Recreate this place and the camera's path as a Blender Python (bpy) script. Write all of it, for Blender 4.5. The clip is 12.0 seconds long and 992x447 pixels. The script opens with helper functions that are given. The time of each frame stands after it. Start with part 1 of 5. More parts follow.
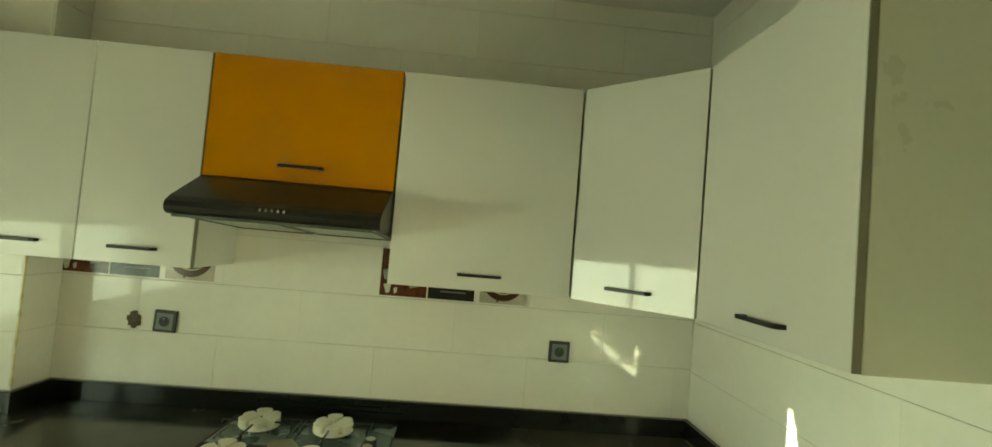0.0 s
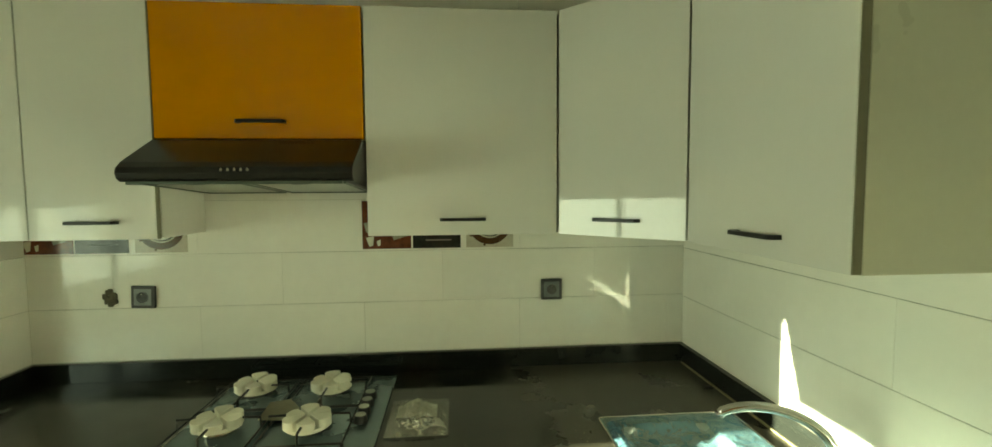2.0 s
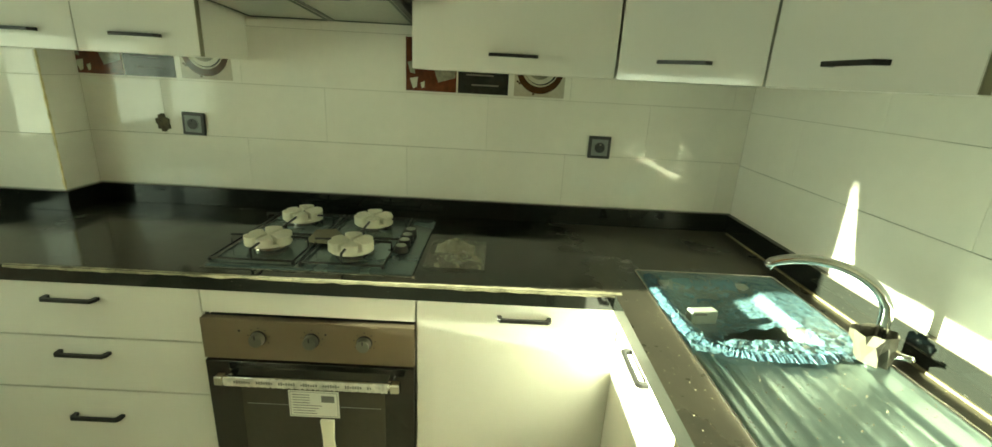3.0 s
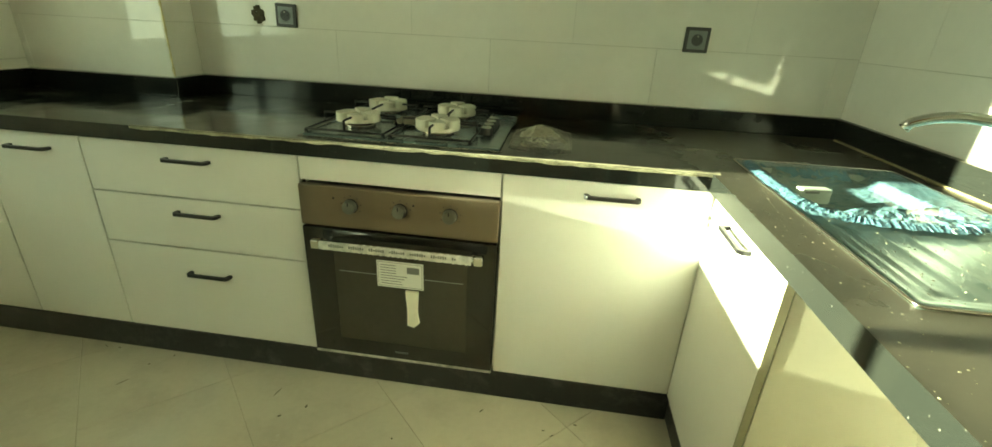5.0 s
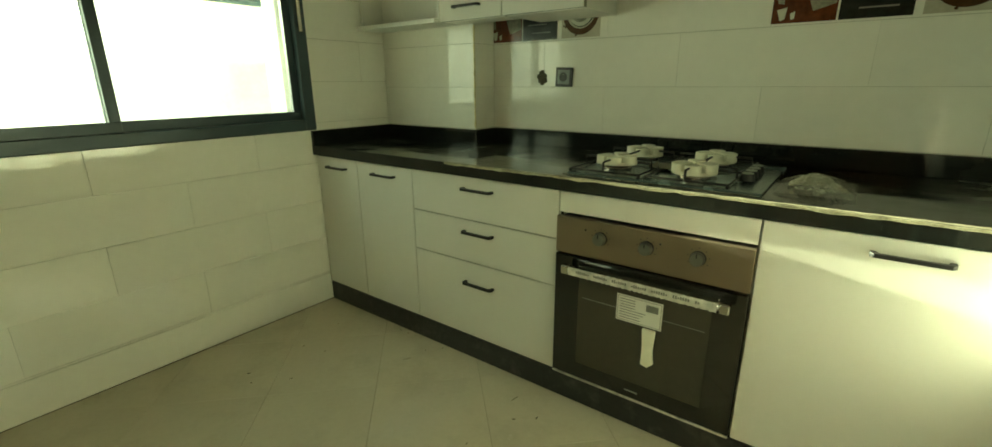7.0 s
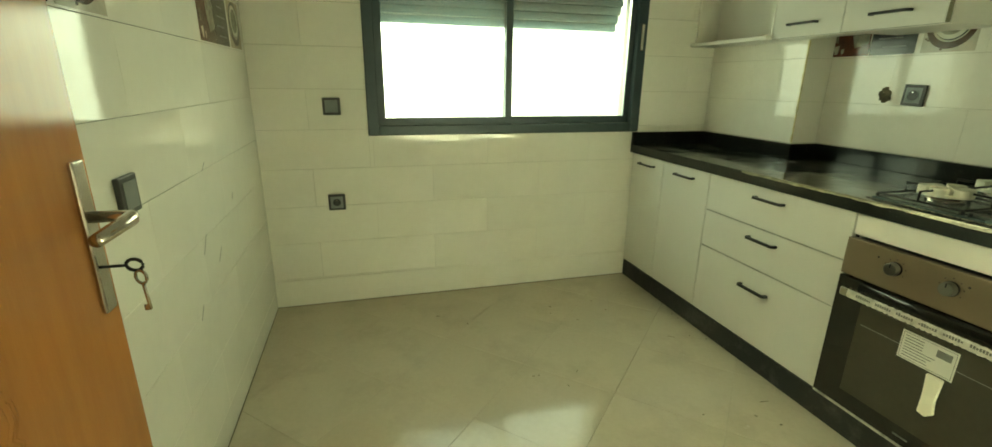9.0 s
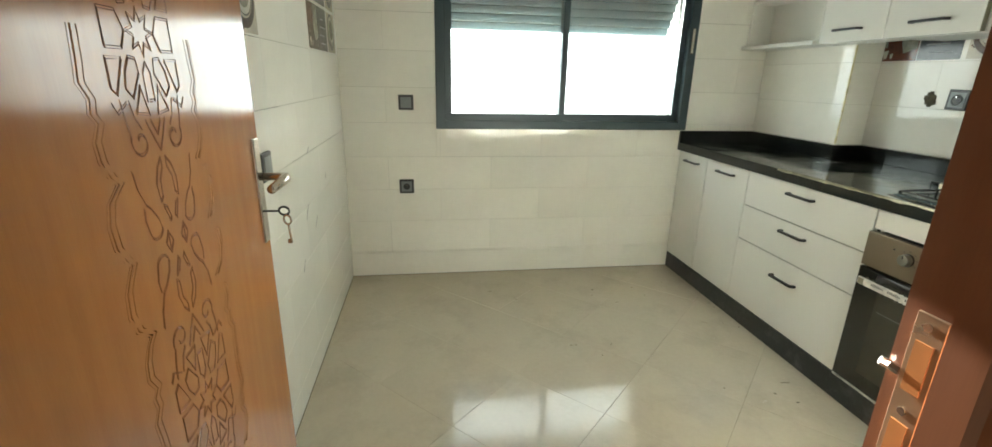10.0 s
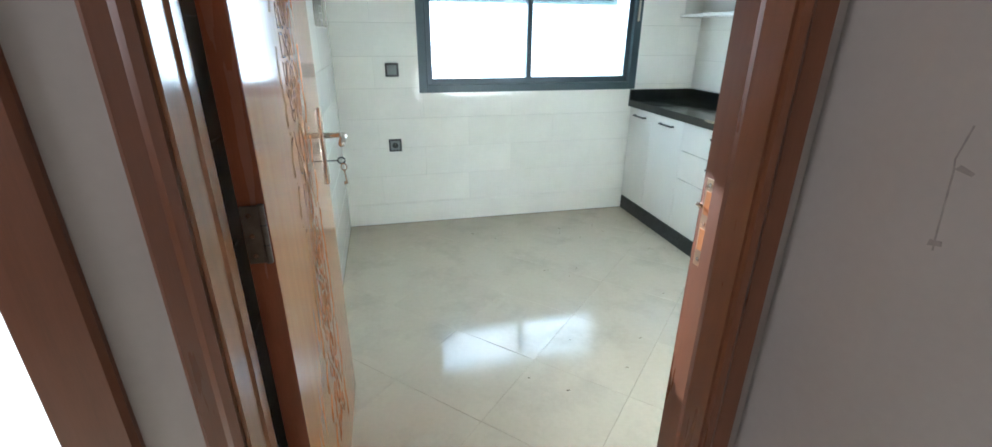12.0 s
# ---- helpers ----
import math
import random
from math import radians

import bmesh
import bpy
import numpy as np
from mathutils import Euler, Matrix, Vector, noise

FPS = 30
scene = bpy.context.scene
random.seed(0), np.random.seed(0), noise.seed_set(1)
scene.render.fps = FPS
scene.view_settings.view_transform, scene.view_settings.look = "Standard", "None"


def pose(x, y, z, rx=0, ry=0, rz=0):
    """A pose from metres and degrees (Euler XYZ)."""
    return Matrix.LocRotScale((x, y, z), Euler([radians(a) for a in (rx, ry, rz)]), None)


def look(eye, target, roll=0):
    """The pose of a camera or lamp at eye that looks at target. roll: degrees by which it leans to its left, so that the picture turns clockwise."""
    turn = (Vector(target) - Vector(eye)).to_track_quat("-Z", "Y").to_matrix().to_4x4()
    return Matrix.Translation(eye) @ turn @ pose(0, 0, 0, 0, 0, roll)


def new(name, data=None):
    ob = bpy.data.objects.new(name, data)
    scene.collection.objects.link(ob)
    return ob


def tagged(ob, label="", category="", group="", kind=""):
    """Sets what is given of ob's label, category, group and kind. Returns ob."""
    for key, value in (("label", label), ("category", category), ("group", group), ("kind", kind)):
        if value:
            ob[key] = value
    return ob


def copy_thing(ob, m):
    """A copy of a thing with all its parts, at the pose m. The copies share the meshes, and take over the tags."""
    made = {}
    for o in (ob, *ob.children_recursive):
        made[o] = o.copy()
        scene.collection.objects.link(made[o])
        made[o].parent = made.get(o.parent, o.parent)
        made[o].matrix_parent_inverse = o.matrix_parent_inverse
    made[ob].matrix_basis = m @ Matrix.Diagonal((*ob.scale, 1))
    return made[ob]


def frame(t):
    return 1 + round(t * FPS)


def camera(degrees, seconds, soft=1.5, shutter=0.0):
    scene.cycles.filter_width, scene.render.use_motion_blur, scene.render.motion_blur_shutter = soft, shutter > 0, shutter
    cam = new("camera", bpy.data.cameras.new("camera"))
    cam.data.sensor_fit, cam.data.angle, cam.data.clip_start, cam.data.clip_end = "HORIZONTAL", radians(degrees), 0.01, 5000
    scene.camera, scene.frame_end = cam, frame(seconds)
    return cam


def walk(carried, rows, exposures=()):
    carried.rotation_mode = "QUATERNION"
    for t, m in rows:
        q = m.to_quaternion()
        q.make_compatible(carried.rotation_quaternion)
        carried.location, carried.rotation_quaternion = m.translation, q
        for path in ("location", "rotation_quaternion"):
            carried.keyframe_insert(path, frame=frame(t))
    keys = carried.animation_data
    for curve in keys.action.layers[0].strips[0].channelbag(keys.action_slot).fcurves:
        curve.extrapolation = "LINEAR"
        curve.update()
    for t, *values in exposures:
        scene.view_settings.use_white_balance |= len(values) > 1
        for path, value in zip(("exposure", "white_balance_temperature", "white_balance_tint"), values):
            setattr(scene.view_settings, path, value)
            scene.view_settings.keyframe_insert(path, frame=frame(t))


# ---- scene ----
cam = camera(92.9, 12.0)
PATH = [
    (0, (2.195, -1.913, 1.562), (2.3, 0.083, 1.642), 4.8),
    (0.5, (2.211, -1.906, 1.566), (2.502, 0.071, 1.628), 4.2),
    (1, (2.238, -1.883, 1.568), (2.535, 0.094, 1.605), 2.4),
    (1.5, (2.231, -1.871, 1.571), (2.449, 0.117, 1.588), 0.9),
    (2, (2.212, -1.853, 1.53), (2.384, 0.136, 1.4), -0.4),
    (2.5, (2.221, -1.821, 1.454), (2.346, 0.14, 1.079), 0.6),
    (3, (2.2, -1.818, 1.382), (2.215, 0.091, 0.787), 3.1),
    (3.5, (2.169, -1.824, 1.317), (2.095, 0.039, 0.592), 3.8),
    (3.7, (2.174, -1.834, 1.28), (2.037, 0.003, 0.502), 3.6),
    (5.5, (2.114, -1.886, 1.141), (1.842, -0.062, 0.366), 2.3),
    (6, (2.098, -1.896, 1.125), (1.665, -0.051, 0.488), 1.0),
    (6.5, (2.108, -1.927, 1.135), (1.375, -0.152, 0.576), 0.3),
    (7, (2.156, -1.99, 1.128), (0.999, -0.462, 0.556), -0.4),
    (7.5, (2.226, -2.029, 1.114), (0.665, -0.941, 0.5), -0.9),
    (9.5, (2.651, -2.224, 1.198), (0.772, -1.814, 0.649), 1.4),
    (9.7, (2.705, -2.226, 1.196), (0.813, -1.88, 0.647), 1.5),
    (10, (2.812, -2.225, 1.205), (0.923, -1.947, 0.612), 1.2),
    (10.5, (2.905, -2.244, 1.217), (1.025, -1.948, 0.602), 1.1),
    (11, (3.013, -2.297, 1.224), (1.152, -1.886, 0.616), 2.1),
    (11.5, (3.115, -2.357, 1.248), (1.277, -1.898, 0.604), -0.2),
    (12, (3.24, -2.406, 1.277), (1.434, -1.985, 0.53), 0.4),
]
EXPOSURES = [(0, 3.68, 10100, -25), (2.0, 3.6, 9700, -26), (3.7, 3.57, 9200, -28), (5.5, 3.53, 9900, -30), (7.7, 3.02, 10200, -30), (9.4, 3.83, 9800, -24), (10.0, 4.03, 6850, 1), (10.6, 4.2, 5550, 3), (12, 4.5, 5250, 2)]
walk(cam, [(t, look(eye, target, roll)) for t, eye, target, roll in PATH], EXPOSURES)

# ---- world and lights ----
world = bpy.data.worlds.new("world")
scene.world = world
world.use_nodes = True
wn = world.node_tree
sky = wn.nodes.new("ShaderNodeTexSky")
sky.sky_type, sky.sun_disc = "NISHITA", False
sky.sun_elevation, sky.sun_rotation = radians(9.2), radians(268.0)
wn.nodes["Background"].inputs["Strength"].default_value = 0.05
wn.links.new(sky.outputs[0], wn.nodes["Background"].inputs[0])

sun = new("sun", bpy.data.lights.new("sun", "SUN"))
sun.data.energy, sun.data.angle, sun.data.color = 5.0, radians(0.5), (0.97, 0.985, 1.0)
sun.matrix_world = look((0, 0, 0), (1, 0.035, -0.160))


def area(name, eye, target, w, h, watts, color):
    ob = new(name, bpy.data.lights.new(name, "AREA"))
    ob.data.shape, ob.data.size, ob.data.size_y, ob.data.energy, ob.data.color = "RECTANGLE", w, h, watts, color
    ob.matrix_world = look(eye, target)
    return ob


area("window_light", (-0.17, -1.42, 1.23), (1, -1.42, 1.23), 1.36, 0.50, 0.75, (0.84, 0.94, 1.0))
area("next_room_light", (1.6, -3.6, 2.3), (1.9, -3.5, 0), 1.0, 1.0, 6, (1.0, 0.98, 0.95))
# unseen fill panel added to brighten the hall walls and door frame
area("hall_light", (3.5, -4.9, 1.7), (3.0, -2.0, 1.2), 1.2, 1.6, 1.5, (1.0, 0.88, 0.84))


# ---- materials ----
def nodes_of(name):
    m = bpy.data.materials.new(name)
    m.use_nodes = True
    return m, m.node_tree, m.node_tree.nodes["Principled BSDF"]


def mat(name, color, rough=0.5, metal=0.0, vary=0.08, scale=6.0, fine=60.0, bump=0.0, bump_scale=200.0, rough_vary=0.1,
        random_value=0.0, coat=0.0, stretch=(1, 1, 1), dark=None, dirt=0.0, dirt_color=(0.2, 0.17, 0.13), dirt_scale=3.0):
    """A painted or solid surface: its colour varies at two scales, its gloss with smudges, with optional dirt and grain."""
    m, tree, p = nodes_of(name)
    n, l = tree.nodes, tree.links
    tc = n.new("ShaderNodeTexCoord")
    mp = n.new("ShaderNodeMapping")
    mp.inputs["Scale"].default_value = stretch
    l.new(tc.outputs["Object"], mp.inputs[0])
    big, small = n.new("ShaderNodeTexNoise"), n.new("ShaderNodeTexNoise")
    big.inputs["Scale"].default_value, small.inputs["Scale"].default_value = scale, fine
    big.inputs["Detail"].default_value = 5
    l.new(mp.outputs[0], big.inputs["Vector"]), l.new(mp.outputs[0], small.inputs["Vector"])
    ramp = n.new("ShaderNodeValToRGB")
    low = dark or tuple(c * (1 - 2 * vary) for c in color)
    ramp.color_ramp.elements[0].color, ramp.color_ramp.elements[1].color = (*low, 1), (*color, 1)
    ramp.color_ramp.elements[0].position, ramp.color_ramp.elements[1].position = 0.3, 0.65
    mix = n.new("ShaderNodeMath")
    mix.operation = "MULTIPLY_ADD"
    mix.inputs[1].default_value = 0.3
    half = n.new("ShaderNodeMath")
    half.operation = "MULTIPLY"
    half.inputs[1].default_value = 0.7
    l.new(big.outputs["Fac"], half.inputs[0])
    l.new(small.outputs["Fac"], mix.inputs[0]), l.new(half.outputs[0], mix.inputs[2])
    l.new(mix.outputs[0], ramp.inputs[0])
    out = ramp.outputs[0]
    if random_value:
        info, hsv, rng = n.new("ShaderNodeObjectInfo"), n.new("ShaderNodeHueSaturation"), n.new("ShaderNodeMapRange")
        rng.inputs["To Min"].default_value, rng.inputs["To Max"].default_value = 1 - random_value, 1 + random_value
        l.new(info.outputs["Random"], rng.inputs["Value"]), l.new(rng.outputs[0], hsv.inputs["Value"])
        l.new(out, hsv.inputs["Color"])
        out = hsv.outputs[0]
    rr = n.new("ShaderNodeMapRange")
    rr.inputs["To Min"].default_value, rr.inputs["To Max"].default_value = max(0.02, rough - rough_vary), rough + rough_vary
    l.new(big.outputs["Fac"], rr.inputs["Value"])
    rough_out = rr.outputs[0]
    if dirt:
        geo = n.new("ShaderNodeNewGeometry")
        d = n.new("ShaderNodeTexNoise")
        d.inputs["Scale"].default_value, d.inputs["Detail"].default_value, d.inputs["Roughness"].default_value = dirt_scale, 8, 0.65
        l.new(geo.outputs["Position"], d.inputs["Vector"])
        dr = n.new("ShaderNodeMapRange")
        dr.inputs["From Min"].default_value, dr.inputs["From Max"].default_value = 0.5, 0.75
        dr.inputs["To Max"].default_value = dirt
        l.new(d.outputs["Fac"], dr.inputs["Value"])
        dm = n.new("ShaderNodeMix")
        dm.data_type = "RGBA"
        l.new(dr.outputs[0], dm.inputs["Factor"]), l.new(out, dm.inputs["A"])
        dm.inputs["B"].default_value = (*dirt_color, 1)
        out = dm.outputs["Result"]
        ra = n.new("ShaderNodeMath")
        ra.operation = "MULTIPLY_ADD"
        ra.inputs[1].default_value = 0.5
        l.new(dr.outputs[0], ra.inputs[0]), l.new(rough_out, ra.inputs[2])
        rough_out = ra.outputs[0]
    l.new(out, p.inputs["Base Color"]), l.new(rough_out, p.inputs["Roughness"])
    p.inputs["Metallic"].default_value = metal
    p.inputs["Coat Weight"].default_value = coat
    p.inputs["Coat Roughness"].default_value = 0.08
    if bump:
        b, bn = n.new("ShaderNodeBump"), n.new("ShaderNodeTexNoise")
        bn.inputs["Scale"].default_value = bump_scale
        b.inputs["Strength"].default_value, b.inputs["Distance"].default_value = bump, 0.002
        l.new(mp.outputs[0], bn.inputs["Vector"]), l.new(bn.outputs["Fac"], b.inputs["Height"])
        l.new(b.outputs[0], p.inputs["Normal"])
    return m


M = {}
M["tile"] = mat("glazed cream wall tile", (0.87, 0.845, 0.77), 0.045, vary=0.03, scale=3, fine=30, rough_vary=0.02, random_value=0.02,
                bump=0.015, bump_scale=9, dirt=0.08, dirt_color=(0.5, 0.45, 0.33), dirt_scale=2.5)
M["grout"] = mat("grey cement grout", (0.64, 0.61, 0.52), 0.85, vary=0.15, scale=8)
M["floor"] = mat("polished beige floor tile", (0.61, 0.54, 0.415), 0.10, vary=0.05, scale=4, fine=50, rough_vary=0.04, bump=0.02, bump_scale=7,
                 random_value=0.02, dirt=0.45, dirt_color=(0.36, 0.31, 0.24), dirt_scale=4)
M["floor_grout"] = mat("pale floor grout", (0.64, 0.57, 0.44), 0.8, vary=0.2, scale=5)
M["ceiling"] = mat("white ceiling paint", (0.72, 0.71, 0.67), 0.7, vary=0.03, scale=2, bump=0.05, bump_scale=80)
M["white"] = mat("glossy white lacquered board", (0.77, 0.755, 0.70), 0.05, vary=0.015, scale=2, rough_vary=0.02, bump=0.012, bump_scale=7)
M["carcass"] = mat("white melamine board", (0.76, 0.74, 0.68), 0.35, vary=0.02, scale=3)
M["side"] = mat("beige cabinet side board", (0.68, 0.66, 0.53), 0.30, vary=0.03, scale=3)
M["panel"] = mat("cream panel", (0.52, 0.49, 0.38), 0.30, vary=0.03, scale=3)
M["edge_band"] = mat("dark brown edge band", (0.22, 0.20, 0.13), 0.4, vary=0.05, scale=6)
M["orange"] = mat("glossy orange lacquered board", (0.62, 0.235, 0.003), 0.12, vary=0.02, scale=2, rough_vary=0.04)
M["plinth"] = mat("dusty black plinth board", (0.022, 0.022, 0.022), 0.35, vary=0.2, scale=5, dirt=0.6, dirt_color=(0.14, 0.14, 0.13), dirt_scale=11)
M["black"] = mat("matt black metal", (0.015, 0.014, 0.014), 0.35, metal=0.3, vary=0.1, scale=20)
M["hood"] = mat("black enamelled sheet", (0.009, 0.008, 0.006), 0.30, vary=0.1, scale=4, rough_vary=0.06, dirt=0.1, dirt_scale=6)
M["steel"] = mat("brushed stainless steel", (0.30, 0.385, 0.365), 0.38, metal=1, vary=0.06, scale=8, stretch=(40, 1, 1), bump=0.02, bump_scale=20)
M["bronze"] = mat("brown steel panel", (0.27, 0.215, 0.155), 0.32, metal=0.7, vary=0.015, scale=3, rough_vary=0.015)
M["chrome"] = mat("polished chrome", (0.80, 0.80, 0.78), 0.06, metal=1, vary=0.03, scale=8, rough_vary=0.03)
M["tarnish"] = mat("tarnished brown metal", (0.16, 0.12, 0.09), 0.4, metal=0.8, vary=0.2, scale=30)
M["bowl"] = mat("dull steel bowl", (0.42, 0.44, 0.39), 0.42, metal=0.85, vary=0.08, scale=10)
M["card"] = mat("brownish card", (0.085, 0.078, 0.058), 0.6, vary=0.15, scale=15)
M["pale_card"] = mat("pale brown packing card", (0.30, 0.27, 0.19), 0.6, vary=0.12, scale=15)
M["card_pale"] = mat("creased pale packing foam", (0.42, 0.46, 0.40), 0.6, vary=0.1, scale=40)
# near-black so that the shadow in the seams between fronts is painted in
M["seam_shade_carcass"] = mat("cabinet carcass board with seam shade painted in", (0.035, 0.033, 0.028), 0.6, vary=0.05, scale=4)
M["knob"] = mat("dull steel knob", (0.24, 0.24, 0.22), 0.3, metal=0.9, vary=0.06, scale=10)
M["strike"] = mat("bronze coloured steel", (0.40, 0.27, 0.17), 0.3, metal=0.8, vary=0.08, scale=20)
M["filter"] = mat("grey aluminium grease filter", (0.42, 0.43, 0.38), 0.5, metal=0.3, vary=0.1, scale=200)
M["rim"] = mat("dull green grey metal", (0.10, 0.12, 0.10), 0.4, metal=0.4, vary=0.1, scale=20)
M["satin"] = mat("satin nickel", (0.62, 0.56, 0.50), 0.22, metal=1, vary=0.05, scale=10)
M["oven_glass"] = mat("black oven glass", (0.010, 0.009, 0.007), 0.05, vary=0.1, scale=3, rough_vary=0.03, coat=0.5)
M["oven_window"] = mat("smoked oven window", (0.045, 0.040, 0.028), 0.06, vary=0.1, scale=3, rough_vary=0.03, coat=0.5)
M["hob"] = mat("steel hob under bluish film", (0.20, 0.27, 0.29), 0.26, metal=0.6, vary=0.1, scale=8, bump=0.15, bump_scale=25)
M["foam"] = mat("white foam packing", (0.84, 0.81, 0.68), 0.7, vary=0.05, scale=20, bump=0.2, bump_scale=150)
M["paper"] = mat("white printed paper", (0.72, 0.71, 0.66), 0.6, vary=0.03, scale=10)
M["wad"] = mat("crumpled pale wrapping", (0.36, 0.35, 0.27), 0.35, vary=0.15, scale=40)
M["ink"] = mat("grey print", (0.16, 0.16, 0.15), 0.6, vary=0.1, scale=20)
M["foil"] = mat("creased pale plastic tape", (0.72, 0.70, 0.64), 0.3, vary=0.2, scale=30, bump=0.4, bump_scale=60)
M["plastic"] = mat("dark grey plastic", (0.035, 0.035, 0.036), 0.35, vary=0.08, scale=20)
M["insert"] = mat("blue grey socket insert", (0.19, 0.21, 0.21), 0.3, vary=0.06, scale=20)
M["socket"] = mat("grey socket insert", (0.17, 0.17, 0.165), 0.35, vary=0.08, scale=20)
M["alu"] = mat("anthracite window aluminium", (0.045, 0.068, 0.078), 0.38, vary=0.08, scale=8, metal=0.2)
M["shutter"] = mat("grey roller shutter slat", (0.085, 0.145, 0.155), 0.5, vary=0.08, scale=8)
M["rail"] = mat("pale shutter rail", (0.55, 0.55, 0.48), 0.5, vary=0.06, scale=8)
M["wood"] = mat("varnished reddish brown wood", (0.48, 0.205, 0.066), 0.13, vary=0.1, scale=4, fine=45, stretch=(9, 9, 0.7),
                dark=(0.42, 0.170, 0.056), rough_vary=0.03, coat=0.0, bump=0.02, bump_scale=10)
# darker wood tone stands in for the shade inside cut grooves
M["carved"] = mat("darker wood with groove shade painted in", (0.34, 0.138, 0.050), 0.2, vary=0.1, scale=8, coat=0.3)
M["groove"] = mat("varnished wood of the carved border", (0.445, 0.188, 0.062), 0.24, vary=0.08, scale=6)
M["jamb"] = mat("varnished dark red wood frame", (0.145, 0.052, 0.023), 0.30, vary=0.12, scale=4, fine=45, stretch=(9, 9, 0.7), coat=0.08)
# lighter copy of the frame wood: window light painted into its tan colour
M["reveal"] = mat("varnished frame wood with tan light painted in", (0.30, 0.135, 0.062), 0.16, vary=0.1, scale=4, fine=45, stretch=(9, 9, 0.7))
M["edge_wood"] = mat("varnished red brown door edge", (0.30, 0.095, 0.045), 0.25, vary=0.1, scale=4, stretch=(9, 9, 0.7))
M["hall"] = mat("grey mauve wall paint", (0.32, 0.28, 0.255), 0.45, vary=0.05, scale=2.5, bump=0.08, bump_scale=60)
# bluish light on the west hall wall, put into its paint colour
M["hall_lit"] = mat("hall wall paint with bluish light painted in", (0.28, 0.37, 0.42), 0.4, vary=0.05, scale=2.5, bump=0.08, bump_scale=60)
M["bright_floor"] = mat("white tiled floor", (0.75, 0.75, 0.72), 0.3, vary=0.03, scale=3)
M["old_scratch"] = mat("dull grey scratched paint", (0.25, 0.215, 0.20), 0.7, vary=0.2, scale=30)
M["mortar"] = mat("rough brown mortar", (0.14, 0.12, 0.075), 0.9, vary=0.3, scale=40, bump=0.8, bump_scale=90)
M["old_seal"] = mat("brown old sealant", (0.26, 0.22, 0.13), 0.5, vary=0.2, scale=20)
M["seal"] = mat("yellowed silicone joint", (0.82, 0.72, 0.42), 0.5, vary=0.2, scale=20)
M["red_print"] = mat("reddish brown printed glaze", (0.16, 0.045, 0.02), 0.15, vary=0.3, scale=25)
M["slate_print"] = mat("dark slate printed glaze", (0.03, 0.035, 0.032), 0.15, vary=0.3, scale=20)
M["print_pale"] = mat("pale printed glaze", (0.62, 0.60, 0.50), 0.15, vary=0.08, scale=30)
M["print_grey"] = mat("grey green printed glaze", (0.33, 0.32, 0.25), 0.15, vary=0.25, scale=30)
M["cup_print"] = mat("dark brown printed glaze", (0.09, 0.04, 0.015), 0.15, vary=0.2, scale=30)
M["cream_print"] = mat("cream printed glaze", (0.55, 0.50, 0.40), 0.15, vary=0.1, scale=15)
M["edge"] = mat("dusty worn granite edge", (0.46, 0.42, 0.29), 0.6, vary=0.25, scale=25, fine=160, dark=(0.13, 0.115, 0.075), bump=0.3, bump_scale=120)


